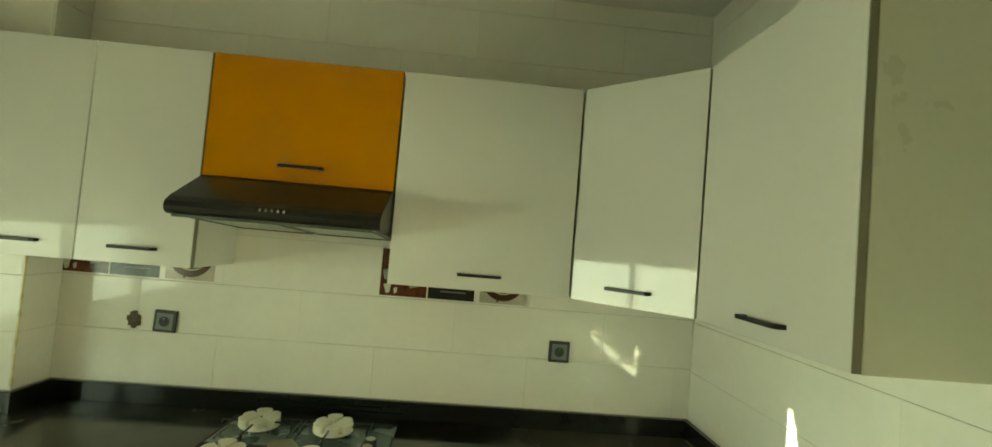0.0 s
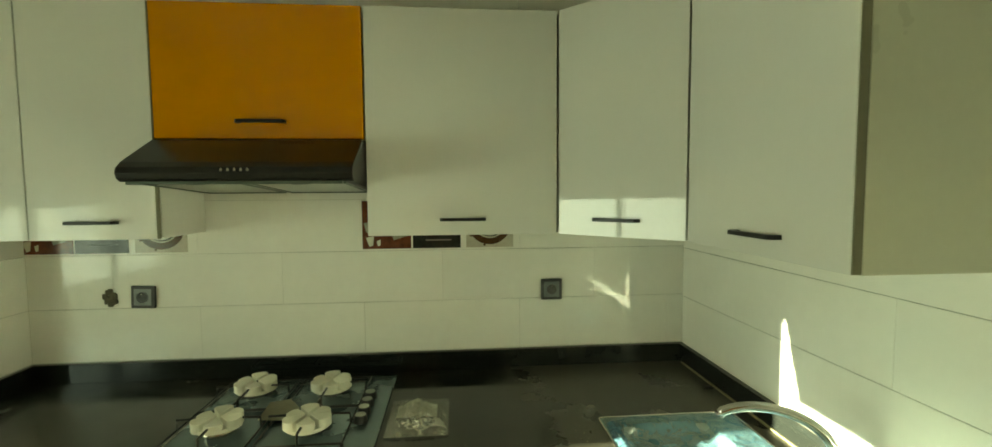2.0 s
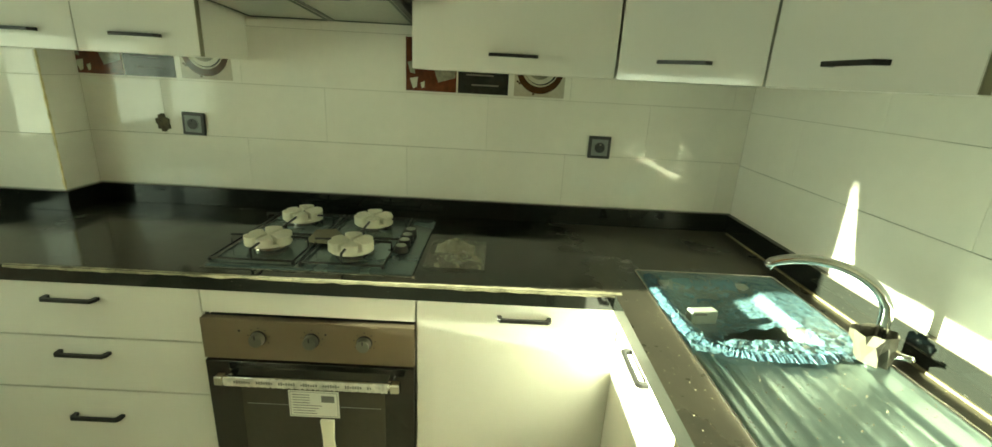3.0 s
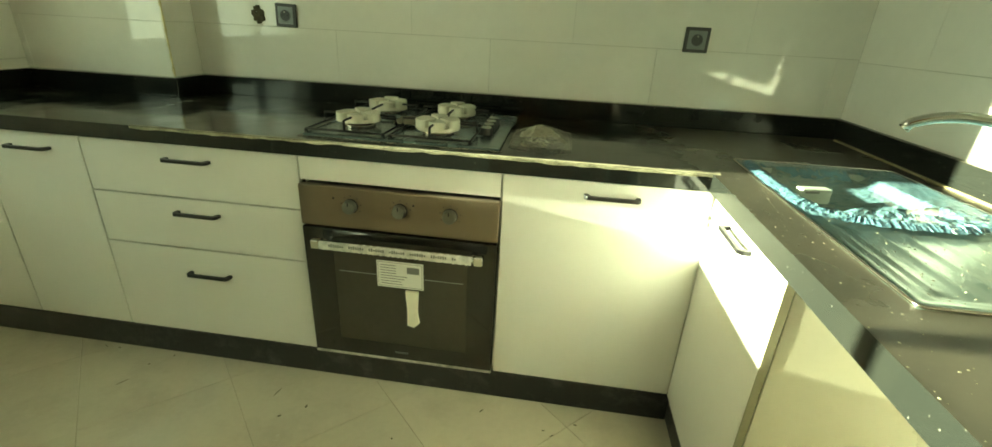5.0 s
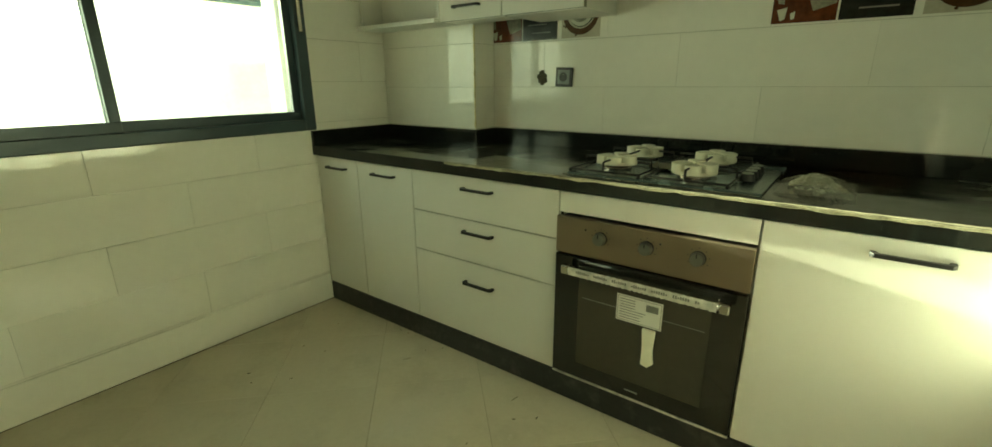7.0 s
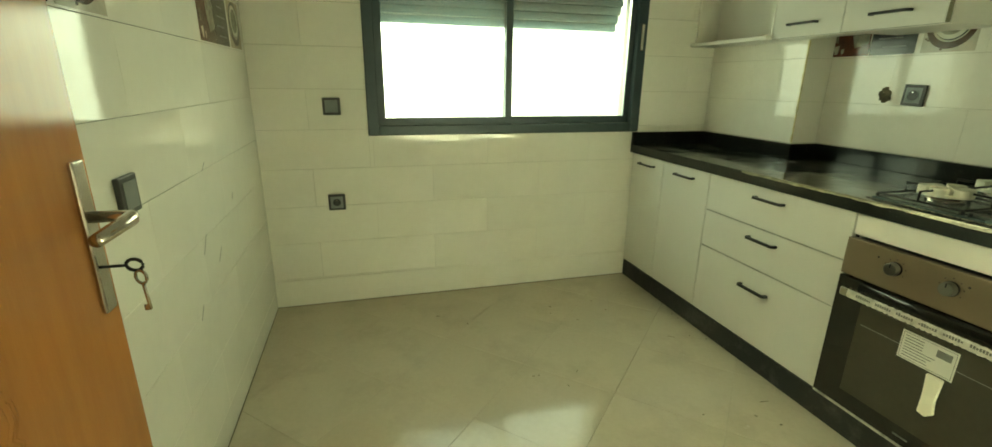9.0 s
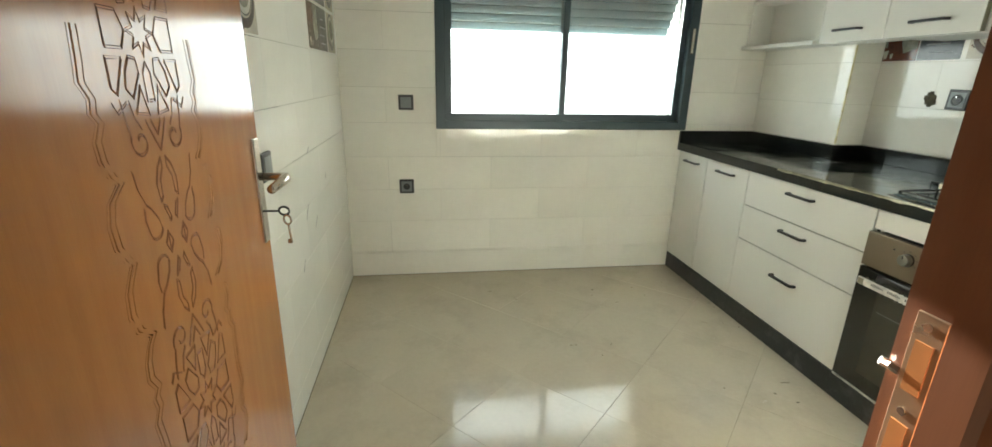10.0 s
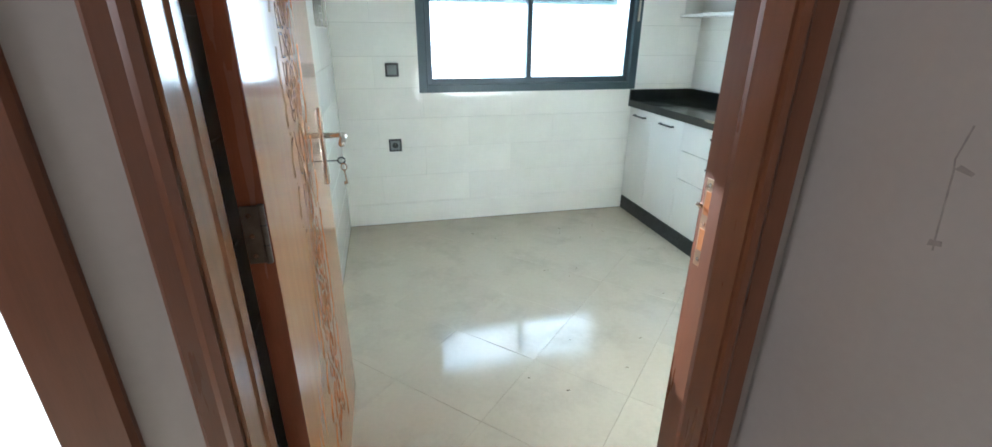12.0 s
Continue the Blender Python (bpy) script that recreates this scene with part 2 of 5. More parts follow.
def granite(name="black speckled granite"):
    m, tree, p = nodes_of(name)
    n, l = tree.nodes, tree.links
    geo = n.new("ShaderNodeNewGeometry")
    vor, noi, dust = n.new("ShaderNodeTexVoronoi"), n.new("ShaderNodeTexNoise"), n.new("ShaderNodeTexNoise")
    vor.inputs["Scale"].default_value, noi.inputs["Scale"].default_value, dust.inputs["Scale"].default_value = 90, 35, 4.5
    dust.inputs["Detail"].default_value, dust.inputs["Roughness"].default_value = 9, 0.6
    for t in (vor, noi, dust):
        l.new(geo.outputs["Position"], t.inputs["Vector"])
    speck = n.new("ShaderNodeMapRange")
    speck.inputs["From Min"].default_value, speck.inputs["From Max"].default_value = 0.14, 0.05
    l.new(vor.outputs["Distance"], speck.inputs["Value"])
    few = n.new("ShaderNodeMapRange")
    few.inputs["From Min"].default_value, few.inputs["From Max"].default_value = 0.50, 0.62
    l.new(noi.outputs["Fac"], few.inputs["Value"])
    both = n.new("ShaderNodeMath")
    both.operation = "MULTIPLY"
    l.new(speck.outputs[0], both.inputs[0]), l.new(few.outputs[0], both.inputs[1])
    mix, mix2, dr = n.new("ShaderNodeMix"), n.new("ShaderNodeMix"), n.new("ShaderNodeMapRange")
    mix.data_type = mix2.data_type = "RGBA"
    mix.inputs["A"].default_value, mix.inputs["B"].default_value = (0.010, 0.012, 0.011, 1), (0.20, 0.19, 0.16, 1)
    l.new(both.outputs[0], mix.inputs["Factor"])
    dr.inputs["From Min"].default_value, dr.inputs["From Max"].default_value, dr.inputs["To Max"].default_value = 0.38, 1.00, 0.45
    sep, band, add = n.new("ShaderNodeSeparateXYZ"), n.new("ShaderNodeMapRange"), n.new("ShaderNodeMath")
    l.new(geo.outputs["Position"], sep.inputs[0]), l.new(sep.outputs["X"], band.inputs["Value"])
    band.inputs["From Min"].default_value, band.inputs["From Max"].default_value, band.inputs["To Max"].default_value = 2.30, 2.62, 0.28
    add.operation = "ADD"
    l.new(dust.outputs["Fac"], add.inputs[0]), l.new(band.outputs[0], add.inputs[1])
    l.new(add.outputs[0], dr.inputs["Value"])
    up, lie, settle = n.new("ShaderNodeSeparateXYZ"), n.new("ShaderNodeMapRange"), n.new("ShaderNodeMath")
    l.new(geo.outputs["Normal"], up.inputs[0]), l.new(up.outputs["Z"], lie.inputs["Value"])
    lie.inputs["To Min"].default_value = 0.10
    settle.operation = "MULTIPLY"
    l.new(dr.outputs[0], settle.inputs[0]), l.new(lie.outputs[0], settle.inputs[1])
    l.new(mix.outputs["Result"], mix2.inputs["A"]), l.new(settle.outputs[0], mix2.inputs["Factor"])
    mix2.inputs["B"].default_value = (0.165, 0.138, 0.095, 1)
    l.new(mix2.outputs["Result"], p.inputs["Base Color"])
    rr = n.new("ShaderNodeMapRange")
    rr.inputs["To Min"].default_value, rr.inputs["To Max"].default_value = 0.06, 0.34
    l.new(settle.outputs[0], rr.inputs["Value"]), l.new(rr.outputs[0], p.inputs["Roughness"])
    rr.inputs["From Max"].default_value = 0.3
    return m


M["granite"] = granite()


def clear(name, color, rough, alpha, bump=0.0, scale=30.0, metal=0.0):
    m, tree, p = nodes_of(name)
    n, l = tree.nodes, tree.links
    p.inputs["Base Color"].default_value, p.inputs["Roughness"].default_value = (*color, 1), rough
    p.inputs["Metallic"].default_value = metal
    tc, no, b, al = n.new("ShaderNodeTexCoord"), n.new("ShaderNodeTexNoise"), n.new("ShaderNodeBump"), n.new("ShaderNodeMapRange")
    no.inputs["Scale"].default_value, no.inputs["Detail"].default_value = scale, 4
    no.inputs["Distortion"].default_value = 1.5
    l.new(tc.outputs["Object"], no.inputs["Vector"]), l.new(no.outputs["Fac"], b.inputs["Height"])
    b.inputs["Strength"].default_value, b.inputs["Distance"].default_value = bump, 0.01
    l.new(b.outputs[0], p.inputs["Normal"])
    al.inputs["To Min"].default_value, al.inputs["To Max"].default_value = max(0, alpha - 0.25), min(1, alpha + 0.25)
    l.new(no.outputs["Fac"], al.inputs["Value"]), l.new(al.outputs[0], p.inputs["Alpha"])
    return m


M["film"] = clear("wrinkled blue protective film", (0.13, 0.23, 0.27), 0.16, 0.66, 0.7, 30)
M["gathered"] = clear("gathered blue protective film", (0.10, 0.19, 0.25), 0.22, 0.75, 0.5, 90)
M["bag"] = clear("clear plastic bag", (0.85, 0.80, 0.66), 0.15, 0.28, 1.0, 20)
M["glass"] = clear("window glass", (0.9, 0.95, 0.95), 0.02, 0.08)


# ---- builders ----
def box(bm, a, b, bevel=0.0, seg=1):
    (x0, y0, z0), (x1, y1, z1) = [min(p) for p in zip(a, b)], [max(p) for p in zip(a, b)]
    v = [bm.verts.new((x, y, z)) for x in (x0, x1) for y in (y0, y1) for z in (z0, z1)]
    f = [bm.faces.new([v[i] for i in q]) for q in ((0, 1, 3, 2), (4, 6, 7, 5), (0, 4, 5, 1), (2, 3, 7, 6), (0, 2, 6, 4), (1, 5, 7, 3))]
    if bevel:
        bmesh.ops.bevel(bm, geom=list({e for q in f for e in q.edges}), offset=bevel, segments=seg, affect="EDGES", profile=0.5)
    return bm


def prism(bm, outline, axis, a, b, bevel=0.0):
    """An outline of 2D points pushed along an axis (0, 1, 2) from a to b."""
    def at(p, h):
        q = list(p)
        q.insert(axis, h)
        return q
    low, top = [bm.verts.new(at(p, a)) for p in outline], [bm.verts.new(at(p, b)) for p in outline]
    f = [bm.faces.new(low), bm.faces.new(top[::-1])]
    k = len(low)
    f += [bm.faces.new((low[i], top[i], top[(i + 1) % k], low[(i + 1) % k])) for i in range(k)]
    if bevel:
        bmesh.ops.bevel(bm, geom=list({e for q in f for e in q.edges}), offset=bevel, segments=2, affect="EDGES", profile=0.5)
    bmesh.ops.recalc_face_normals(bm, faces=bm.faces)
    return bm


def cyl(bm, c, r, h, n=24, axis=2, r2=None, bevel=0.0):
    """A disc or cone of height h from its base centre c along an axis."""
    r2 = r if r2 is None else r2
    rings = []
    for rad, d in ((r, 0), (r2, h)):
        ring = []
        for i in range(n):
            u, w = rad * math.cos(2 * math.pi * i / n), rad * math.sin(2 * math.pi * i / n)
            q = [u, w]
            q.insert(axis, d)
            ring.append(bm.verts.new([c[k] + q[k] for k in range(3)]))
        rings.append(ring)
    f = [bm.faces.new(rings[0][::-1]), bm.faces.new(rings[1])]
    for i in range(n):
        f.append(bm.faces.new((rings[0][i], rings[0][(i + 1) % n], rings[1][(i + 1) % n], rings[1][i])))
    if bevel:
        bmesh.ops.bevel(bm, geom=list(f[0].edges) + list(f[1].edges), offset=bevel, segments=2, affect="EDGES", profile=0.5)
    bmesh.ops.recalc_face_normals(bm, faces=bm.faces)
    return bm


def tube(bm, pts, r, n=8, closed=False, radii=None):
    """A round bar along points."""
    pts = [Vector(p) for p in pts]
    rings, k = [], len(pts)
    for i, p in enumerate(pts):
        a = pts[(i - 1) % k] if closed or i else p
        b = pts[(i + 1) % k] if closed or i < k - 1 else p
        d = (b - a).normalized()
        up = Vector((0, 0, 1)) if abs(d.z) < 0.9 else Vector((1, 0, 0))
        s = d.cross(up).normalized()
        t = s.cross(d)
        rr = radii[i] if radii else r
        rings.append([bm.verts.new(p + rr * (math.cos(2 * math.pi * j / n) * s + math.sin(2 * math.pi * j / n) * t)) for j in range(n)])
    for i in range(k if closed else k - 1):
        A, B = rings[i], rings[(i + 1) % k]
        for j in range(n):
            bm.faces.new((A[j], A[(j + 1) % n], B[(j + 1) % n], B[j]))
    if not closed:
        bm.faces.new(rings[0]), bm.faces.new(rings[-1])
    bmesh.ops.recalc_face_normals(bm, faces=bm.faces)
    return bm


def finish(name, bm, material, smooth=False):
    me = bpy.data.meshes.new(name)
    bm.to_mesh(me)
    bm.free()
    me.materials.append(material)
    for p in me.polygons:
        p.use_smooth = smooth
    return me


def part(name, bm, material, parent, label="", smooth=False):
    ob = new(name, finish(name, bm, material, smooth))
    ob.parent = parent
    if label:
        tagged(ob, label)
    return ob


def thing(name, at, label, category, group="", turn=0):
    ob = new(name)
    ob.empty_display_size = 0.05
    ob.matrix_basis = pose(*at, 0, 0, turn)
    return tagged(ob, label, category, group)


def structure(name, bm, material, label="", smooth=False):
    ob = new(name, finish(name, bm, material, smooth))
    return tagged(ob, label, "", "", "structure")


def B(*a, **k):
    return box(bmesh.new(), *a, **k)


# ---- shell ----
WEST, EAST, NORTH, SOUTH = 0.0, 3.145, 0.0, -2.703
PIER_X, PIER_Y, HALL_X, HALL_Y = 2.533, -1.631, 2.645, -1.765
CEIL, BACK = 2.59, 0.008
DOOR_N, DOOR_S, DOOR_TOP = -1.85, -2.645, 2.06
WIN = (-2.175, -0.622, 0.91, 2.10)

floor = structure("floor", B((-0.25, -5.2, -0.15), (4.6, 0.25, -0.008)), M["floor_grout"], "pale grouted bed under diagonal beige floor tiles")
ceiling = structure("ceiling", B((-0.25, -5.2, CEIL), (4.6, 0.25, CEIL + 0.15)), M["ceiling"], "plain white painted ceiling")

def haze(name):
    """Distance in white haze, painted as emission: sunlit glare about the sun's bearing, dimmer ground and roofs to
    either side, bright sky above.
    """
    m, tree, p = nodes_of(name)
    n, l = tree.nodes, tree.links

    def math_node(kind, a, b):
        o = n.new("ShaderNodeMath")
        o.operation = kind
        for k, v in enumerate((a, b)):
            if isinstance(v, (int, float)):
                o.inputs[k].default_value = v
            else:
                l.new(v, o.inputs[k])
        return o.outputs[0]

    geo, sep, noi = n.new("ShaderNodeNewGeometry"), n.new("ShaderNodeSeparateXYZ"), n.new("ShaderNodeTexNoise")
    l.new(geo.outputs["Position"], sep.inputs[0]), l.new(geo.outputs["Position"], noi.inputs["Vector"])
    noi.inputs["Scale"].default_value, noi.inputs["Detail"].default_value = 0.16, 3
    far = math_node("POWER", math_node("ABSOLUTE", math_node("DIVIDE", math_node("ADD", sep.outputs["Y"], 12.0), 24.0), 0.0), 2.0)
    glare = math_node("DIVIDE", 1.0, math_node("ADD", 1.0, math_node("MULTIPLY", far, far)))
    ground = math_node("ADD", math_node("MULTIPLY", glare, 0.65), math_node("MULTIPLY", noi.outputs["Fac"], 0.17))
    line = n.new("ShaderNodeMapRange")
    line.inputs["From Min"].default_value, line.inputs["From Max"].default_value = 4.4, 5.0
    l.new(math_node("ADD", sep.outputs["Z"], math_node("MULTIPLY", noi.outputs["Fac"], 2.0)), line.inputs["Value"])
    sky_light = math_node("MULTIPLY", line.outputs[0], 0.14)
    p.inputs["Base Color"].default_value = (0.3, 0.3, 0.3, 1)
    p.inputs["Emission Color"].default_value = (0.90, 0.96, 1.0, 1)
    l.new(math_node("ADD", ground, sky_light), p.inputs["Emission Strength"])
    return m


# glowing board: glare, roofs and sky brightness are painted into its emission
structure("backdrop", B((-60.2, -110, -20), (-60, 90, 10.2)), haze("glowing painted haze over low roofs"), "glowing backdrop outside the window, painted with low roofs under white haze")

wall_north = structure("wall_north", B((-0.25, NORTH + BACK, 0), (EAST + 0.25, 0.25, CEIL)), M["grout"], "tiled kitchen wall behind hob and cabinets")
boxed = structure("wall_column", B((WEST + BACK, -0.156 + BACK, 0), (0.644 - BACK, NORTH + BACK, CEIL)), M["grout"], "tiled boxed-out column in the corner")
wall_east = structure("wall_east", B((EAST + BACK, PIER_Y - BACK, 0), (EAST + 0.25, NORTH + BACK, CEIL)), M["grout"], "tiled wall behind the sink")
wall_south = structure("wall_south", B((-0.25, SOUTH - 0.10, 0), (PIER_X + BACK, SOUTH - BACK, CEIL)), M["grout"], "tiled wall behind the open door")
bm = bmesh.new()
for a, b in (((-0.25, SOUTH - BACK, 0), (-BACK, WIN[0], CEIL)), ((-0.25, WIN[1], 0), (-BACK, NORTH + BACK, CEIL)),
             ((-0.25, WIN[0], 0), (-BACK, WIN[1], WIN[2])), ((-0.25, WIN[0], WIN[3]), (-BACK, WIN[1], CEIL))):
    box(bm, a, b)
wall_west = structure("wall_west", bm, M["grout"], "tiled wall with a wide window")
bm = bmesh.new()
box(bm, (PIER_X + BACK, DOOR_N + 0.02, 0), (HALL_X, PIER_Y - BACK, CEIL))
box(bm, (HALL_X, HALL_Y, 0), (4.6, PIER_Y - BACK, CEIL))
box(bm, (PIER_X + BACK, -2.80, 0), (HALL_X, DOOR_S - 0.02, CEIL))
box(bm, (PIER_X + BACK, DOOR_S - 0.02, DOOR_TOP + 0.03), (HALL_X, DOOR_N + 0.02, CEIL))
wall_door = structure("wall_door", bm, M["hall"], "grey mauve painted wall around the kitchen doorway")
bm = bmesh.new()
box(bm, (PIER_X + BACK, -2.83, 0), (HALL_X, -2.80, CEIL))
box(bm, (PIER_X + BACK, -3.72, DOOR_TOP + 0.03), (HALL_X, -2.83, CEIL))
box(bm, (PIER_X + BACK, -5.2, 0), (HALL_X, -3.72, CEIL))
wall_hall_west = structure("wall_hall_west", bm, M["hall_lit"], "hall wall with pale bluish light painted in, and a second doorway")
wall_hall_east = structure("wall_hall_east", B((4.4, -5.2, 0), (4.6, HALL_Y, CEIL)), M["hall"], "grey mauve painted hall wall")
wall_hall_south = structure("wall_hall_south", B((0.6, -5.3, 0), (4.6, -5.05, CEIL)), M["hall"], "grey mauve painted wall closing the hall")
wall_next_west = structure("wall_next_room", B((0.5, -5.05, 0), (0.65, -2.803, CEIL)), M["ceiling"], "white wall of the bright next room")
floor_next = structure("floor_next_room", B((0.65, -5.05, -0.008), (PIER_X + 0.02, -2.803, 0.002)), M["bright_floor"], "white floor of the bright next room")

# ---- window ----
window = structure("window_1", B((-0.07, WIN[0], WIN[2]), (0.006, WIN[0] + 0.055, WIN[3]), bevel=0.003), M["alu"], "anthracite aluminium sliding window with its roller shutter half down")
part("window_frame", B((-0.07, WIN[1] - 0.055, WIN[2]), (0.006, WIN[1], WIN[3]), bevel=0.003), M["alu"], window)
part("window_frame", B((-0.07, WIN[0] + 0.055, WIN[2]), (0.006, WIN[1] - 0.055, WIN[2] + 0.05), bevel=0.003), M["alu"], window)
part("window_frame", B((-0.07, WIN[0] + 0.055, WIN[3] - 0.055), (0.006, WIN[1] - 0.055, WIN[3]), bevel=0.003), M["alu"], window)
MID = -1.43
for y0, y1, x, wide in ((WIN[0] + 0.055, MID + 0.02, -0.012, 0.036), (MID - 0.02, WIN[1] - 0.055, -0.040, 0.036)):
    sash = part("sash", B((x - 0.012, y0, WIN[2] + 0.05), (x + 0.012, y1, WIN[2] + 0.09), bevel=0.002), M["alu"], window)
    part("sash_rail", B((x - 0.012, y0, WIN[3] - 0.095), (x + 0.012, y1, WIN[3] - 0.055), bevel=0.002), M["alu"], sash)
    for a, w in ((y0, 0.036), (y1 - wide, wide)):
        part("stile", B((x - 0.012, a, WIN[2] + 0.09), (x + 0.012, a + w, WIN[3] - 0.095), bevel=0.002), M["alu"], sash)
    pane = part("pane", B((x - 0.003, y0 + 0.036, WIN[2] + 0.09), (x + 0.003, y1 - wide, WIN[3] - 0.095)), M["glass"], window)
    pane.visible_shadow = False
part("latch", B((0.004, WIN[1] - 0.040, 1.36), (0.016, WIN[1] - 0.022, 1.50), bevel=0.003), M["satin"], window, "slim grey window latch")
def shutter_end(z):
    """The slats' north end, which leans so that the sun streak through the gap tapers."""
    return min(-0.680, -0.779 + (z - 1.462) * 0.287)


bm = bmesh.new()
for k in range(14):
    z = 1.462 + 0.045 * k
    prism(bm, [(-0.094, z), (-0.088, z + 0.006), (-0.086, z + 0.022), (-0.088, z + 0.038), (-0.094, z + 0.044), (-0.100, z + 0.022)], 1, WIN[0] + 0.05, shutter_end(z + 0.022))
shut = part("shutter", bm, M["shutter"], window, "grey slatted roller shutter lowered half way")
part("shutter_lining", prism(bmesh.new(), [(WIN[0] + 0.05, 1.466), (shutter_end(1.466) - 0.003, 1.466), (-0.684, 1.783), (-0.684, WIN[3]), (WIN[0] + 0.05, WIN[3])], 0, -0.099, -0.096), M["shutter"], shut)
# small pale blocks paint the daylight showing through a row of shutter slots
bm = bmesh.new()
for k in range(53):
    for z in (1.506,):
        box(bm, (-0.089, WIN[0] + 0.09 + 0.0245 * k, z - 0.0015), (-0.0845, WIN[0] + 0.101 + 0.0245 * k, z + 0.0025))
part("light_slots", bm, M["rail"], shut)
part("outer_reveal", B((-0.248, -0.705, WIN[2] + 0.002), (-0.105, WIN[1] - 0.002, WIN[3] - 0.002)), M["rail"], window, "pale plastered outer reveal")
part("shutter_rail", B((-0.115, WIN[0] + 0.0, WIN[2]), (-0.075, WIN[0] + 0.055, WIN[3]), bevel=0.003), M["rail"], window, "pale grey shutter guide rail")


# ---- door, its frame and its carving ----
def door_frame(group_name, south, north):
    """The lined opening: kitchen-side rebate for the leaf, stop, and casings on both faces."""
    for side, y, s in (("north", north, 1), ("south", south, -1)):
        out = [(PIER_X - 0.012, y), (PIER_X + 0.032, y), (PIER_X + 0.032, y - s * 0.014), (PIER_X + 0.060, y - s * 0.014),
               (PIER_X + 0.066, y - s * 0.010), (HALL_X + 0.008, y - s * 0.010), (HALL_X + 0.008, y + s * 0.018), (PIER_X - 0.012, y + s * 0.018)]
        # the south post gets the tan copy with light in its colour
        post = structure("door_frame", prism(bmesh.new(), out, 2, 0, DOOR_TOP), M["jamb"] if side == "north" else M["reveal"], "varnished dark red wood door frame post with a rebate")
        yield side, y, s, post


frames = {}
for side, y, s, post in door_frame("kitchen", DOOR_S, DOOR_N):
    frames[side] = post
    w = 0.062 if side == "north" else 0.05
    b0 = y - s * 0.004
    part("casing", prism(bmesh.new(), [(HALL_X, b0), (HALL_X + 0.018, b0), (HALL_X + 0.020, b0 + s * 0.012), (HALL_X + 0.014, b0 + s * 0.022),
                                       (HALL_X + 0.017, b0 + s * (w - 0.006)), (HALL_X + 0.012, b0 + s * w), (HALL_X, b0 + s * w)], 2, 0, DOOR_TOP + 0.05), M["jamb"], post)
    part("casing", prism(bmesh.new(), [(PIER_X - 0.001, b0 + s * 0.018), (PIER_X - 0.016, b0 + s * 0.018), (PIER_X - 0.014, b0 + s * 0.056), (PIER_X - 0.001, b0 + s * 0.056)], 2, 0, DOOR_TOP + 0.05), M["jamb"], post)
head = structure("door_frame", B((PIER_X - 0.012, DOOR_S - 0.018, DOOR_TOP), (HALL_X + 0.008, DOOR_N + 0.018, DOOR_TOP + 0.03), bevel=0.002), M["jamb"], "varnished dark red wood door frame head")
for y0, y1, x in ((-2.93, -2.834, 0), (-3.78, -3.70, 0)):
    structure("door_frame", B((PIER_X - 0.012, y0 + 0.05 if y1 < -3 else y1 - 0.028, 0), (HALL_X + 0.008, y1 if y1 < -3 else y1, DOOR_TOP), bevel=0.002), M["jamb"], "varnished dark red wood frame of the second doorway")
part("casing", prism(bmesh.new(), [(HALL_X, -2.834), (HALL_X + 0.018, -2.832), (HALL_X + 0.016, -2.777), (HALL_X + 0.008, -2.771), (HALL_X, -2.771)], 2, 0, DOOR_TOP + 0.05), M["jamb"], frames["south"])

strike = thing("strike_plate", (PIER_X + 0.01, DOOR_N - 0.0006, 0.955), "brass-coloured metal strike plate screwed into the wooden frame", "strike plate")
part("plate", B((-0.010, -0.0020, -0.085), (0.014, 0.0006, 0.085), bevel=0.0006), M["strike"], strike)
for z0, z1 in ((0.018, 0.062), (-0.052, -0.010)):
    part("recess", B((-0.005, -0.0030, z0), (0.009, -0.0018, z1)), M["carved"], strike)
bm = bmesh.new()
tube(bm, [(-0.010, -0.001, 0.030), (-0.018, -0.003, 0.031), (-0.022, -0.008, 0.033)], 0.004, 6)
part("lip", bm, M["satin"], strike, "bright bent latch lip")
for z in (0.075, -0.070, 0.0):
    part("screw", cyl(bmesh.new(), (0.001, -0.0032, z), 0.0035, 0.0014, 10, 1), M["satin"], strike)

LEAF_Y = -2.600
door = thing("door_leaf", (2.520, LEAF_Y, 0), "open varnished reddish brown wooden door with carved interlaced ornament", "door")
part("leaf", B((-0.828, -0.040, 0.012), (-0.038, 0.0, 2.045), bevel=0.002), M["wood"], door)


def mirrored(lines):
    out = []
    for line in lines:
        for su in (1, -1):
            for sv in (1, -1):
                out.append([(su * u, sv * v) for u, v in line])
    return out


def arc(cx, cy, rx, ry, a0, a1, n=14):
    return [(cx + rx * math.cos(radians(a0 + (a1 - a0) * i / n)), cy + ry * math.sin(radians(a0 + (a1 - a0) * i / n))) for i in range(n + 1)]


def spiral(cx, cy, r0, r1, a0, a1, n=20):
    return [(cx + (r0 + (r1 - r0) * i / n) * math.cos(radians(a0 + (a1 - a0) * i / n)), cy + (r0 + (r1 - r0) * i / n) * math.sin(radians(a0 + (a1 - a0) * i / n))) for i in range(n + 1)]


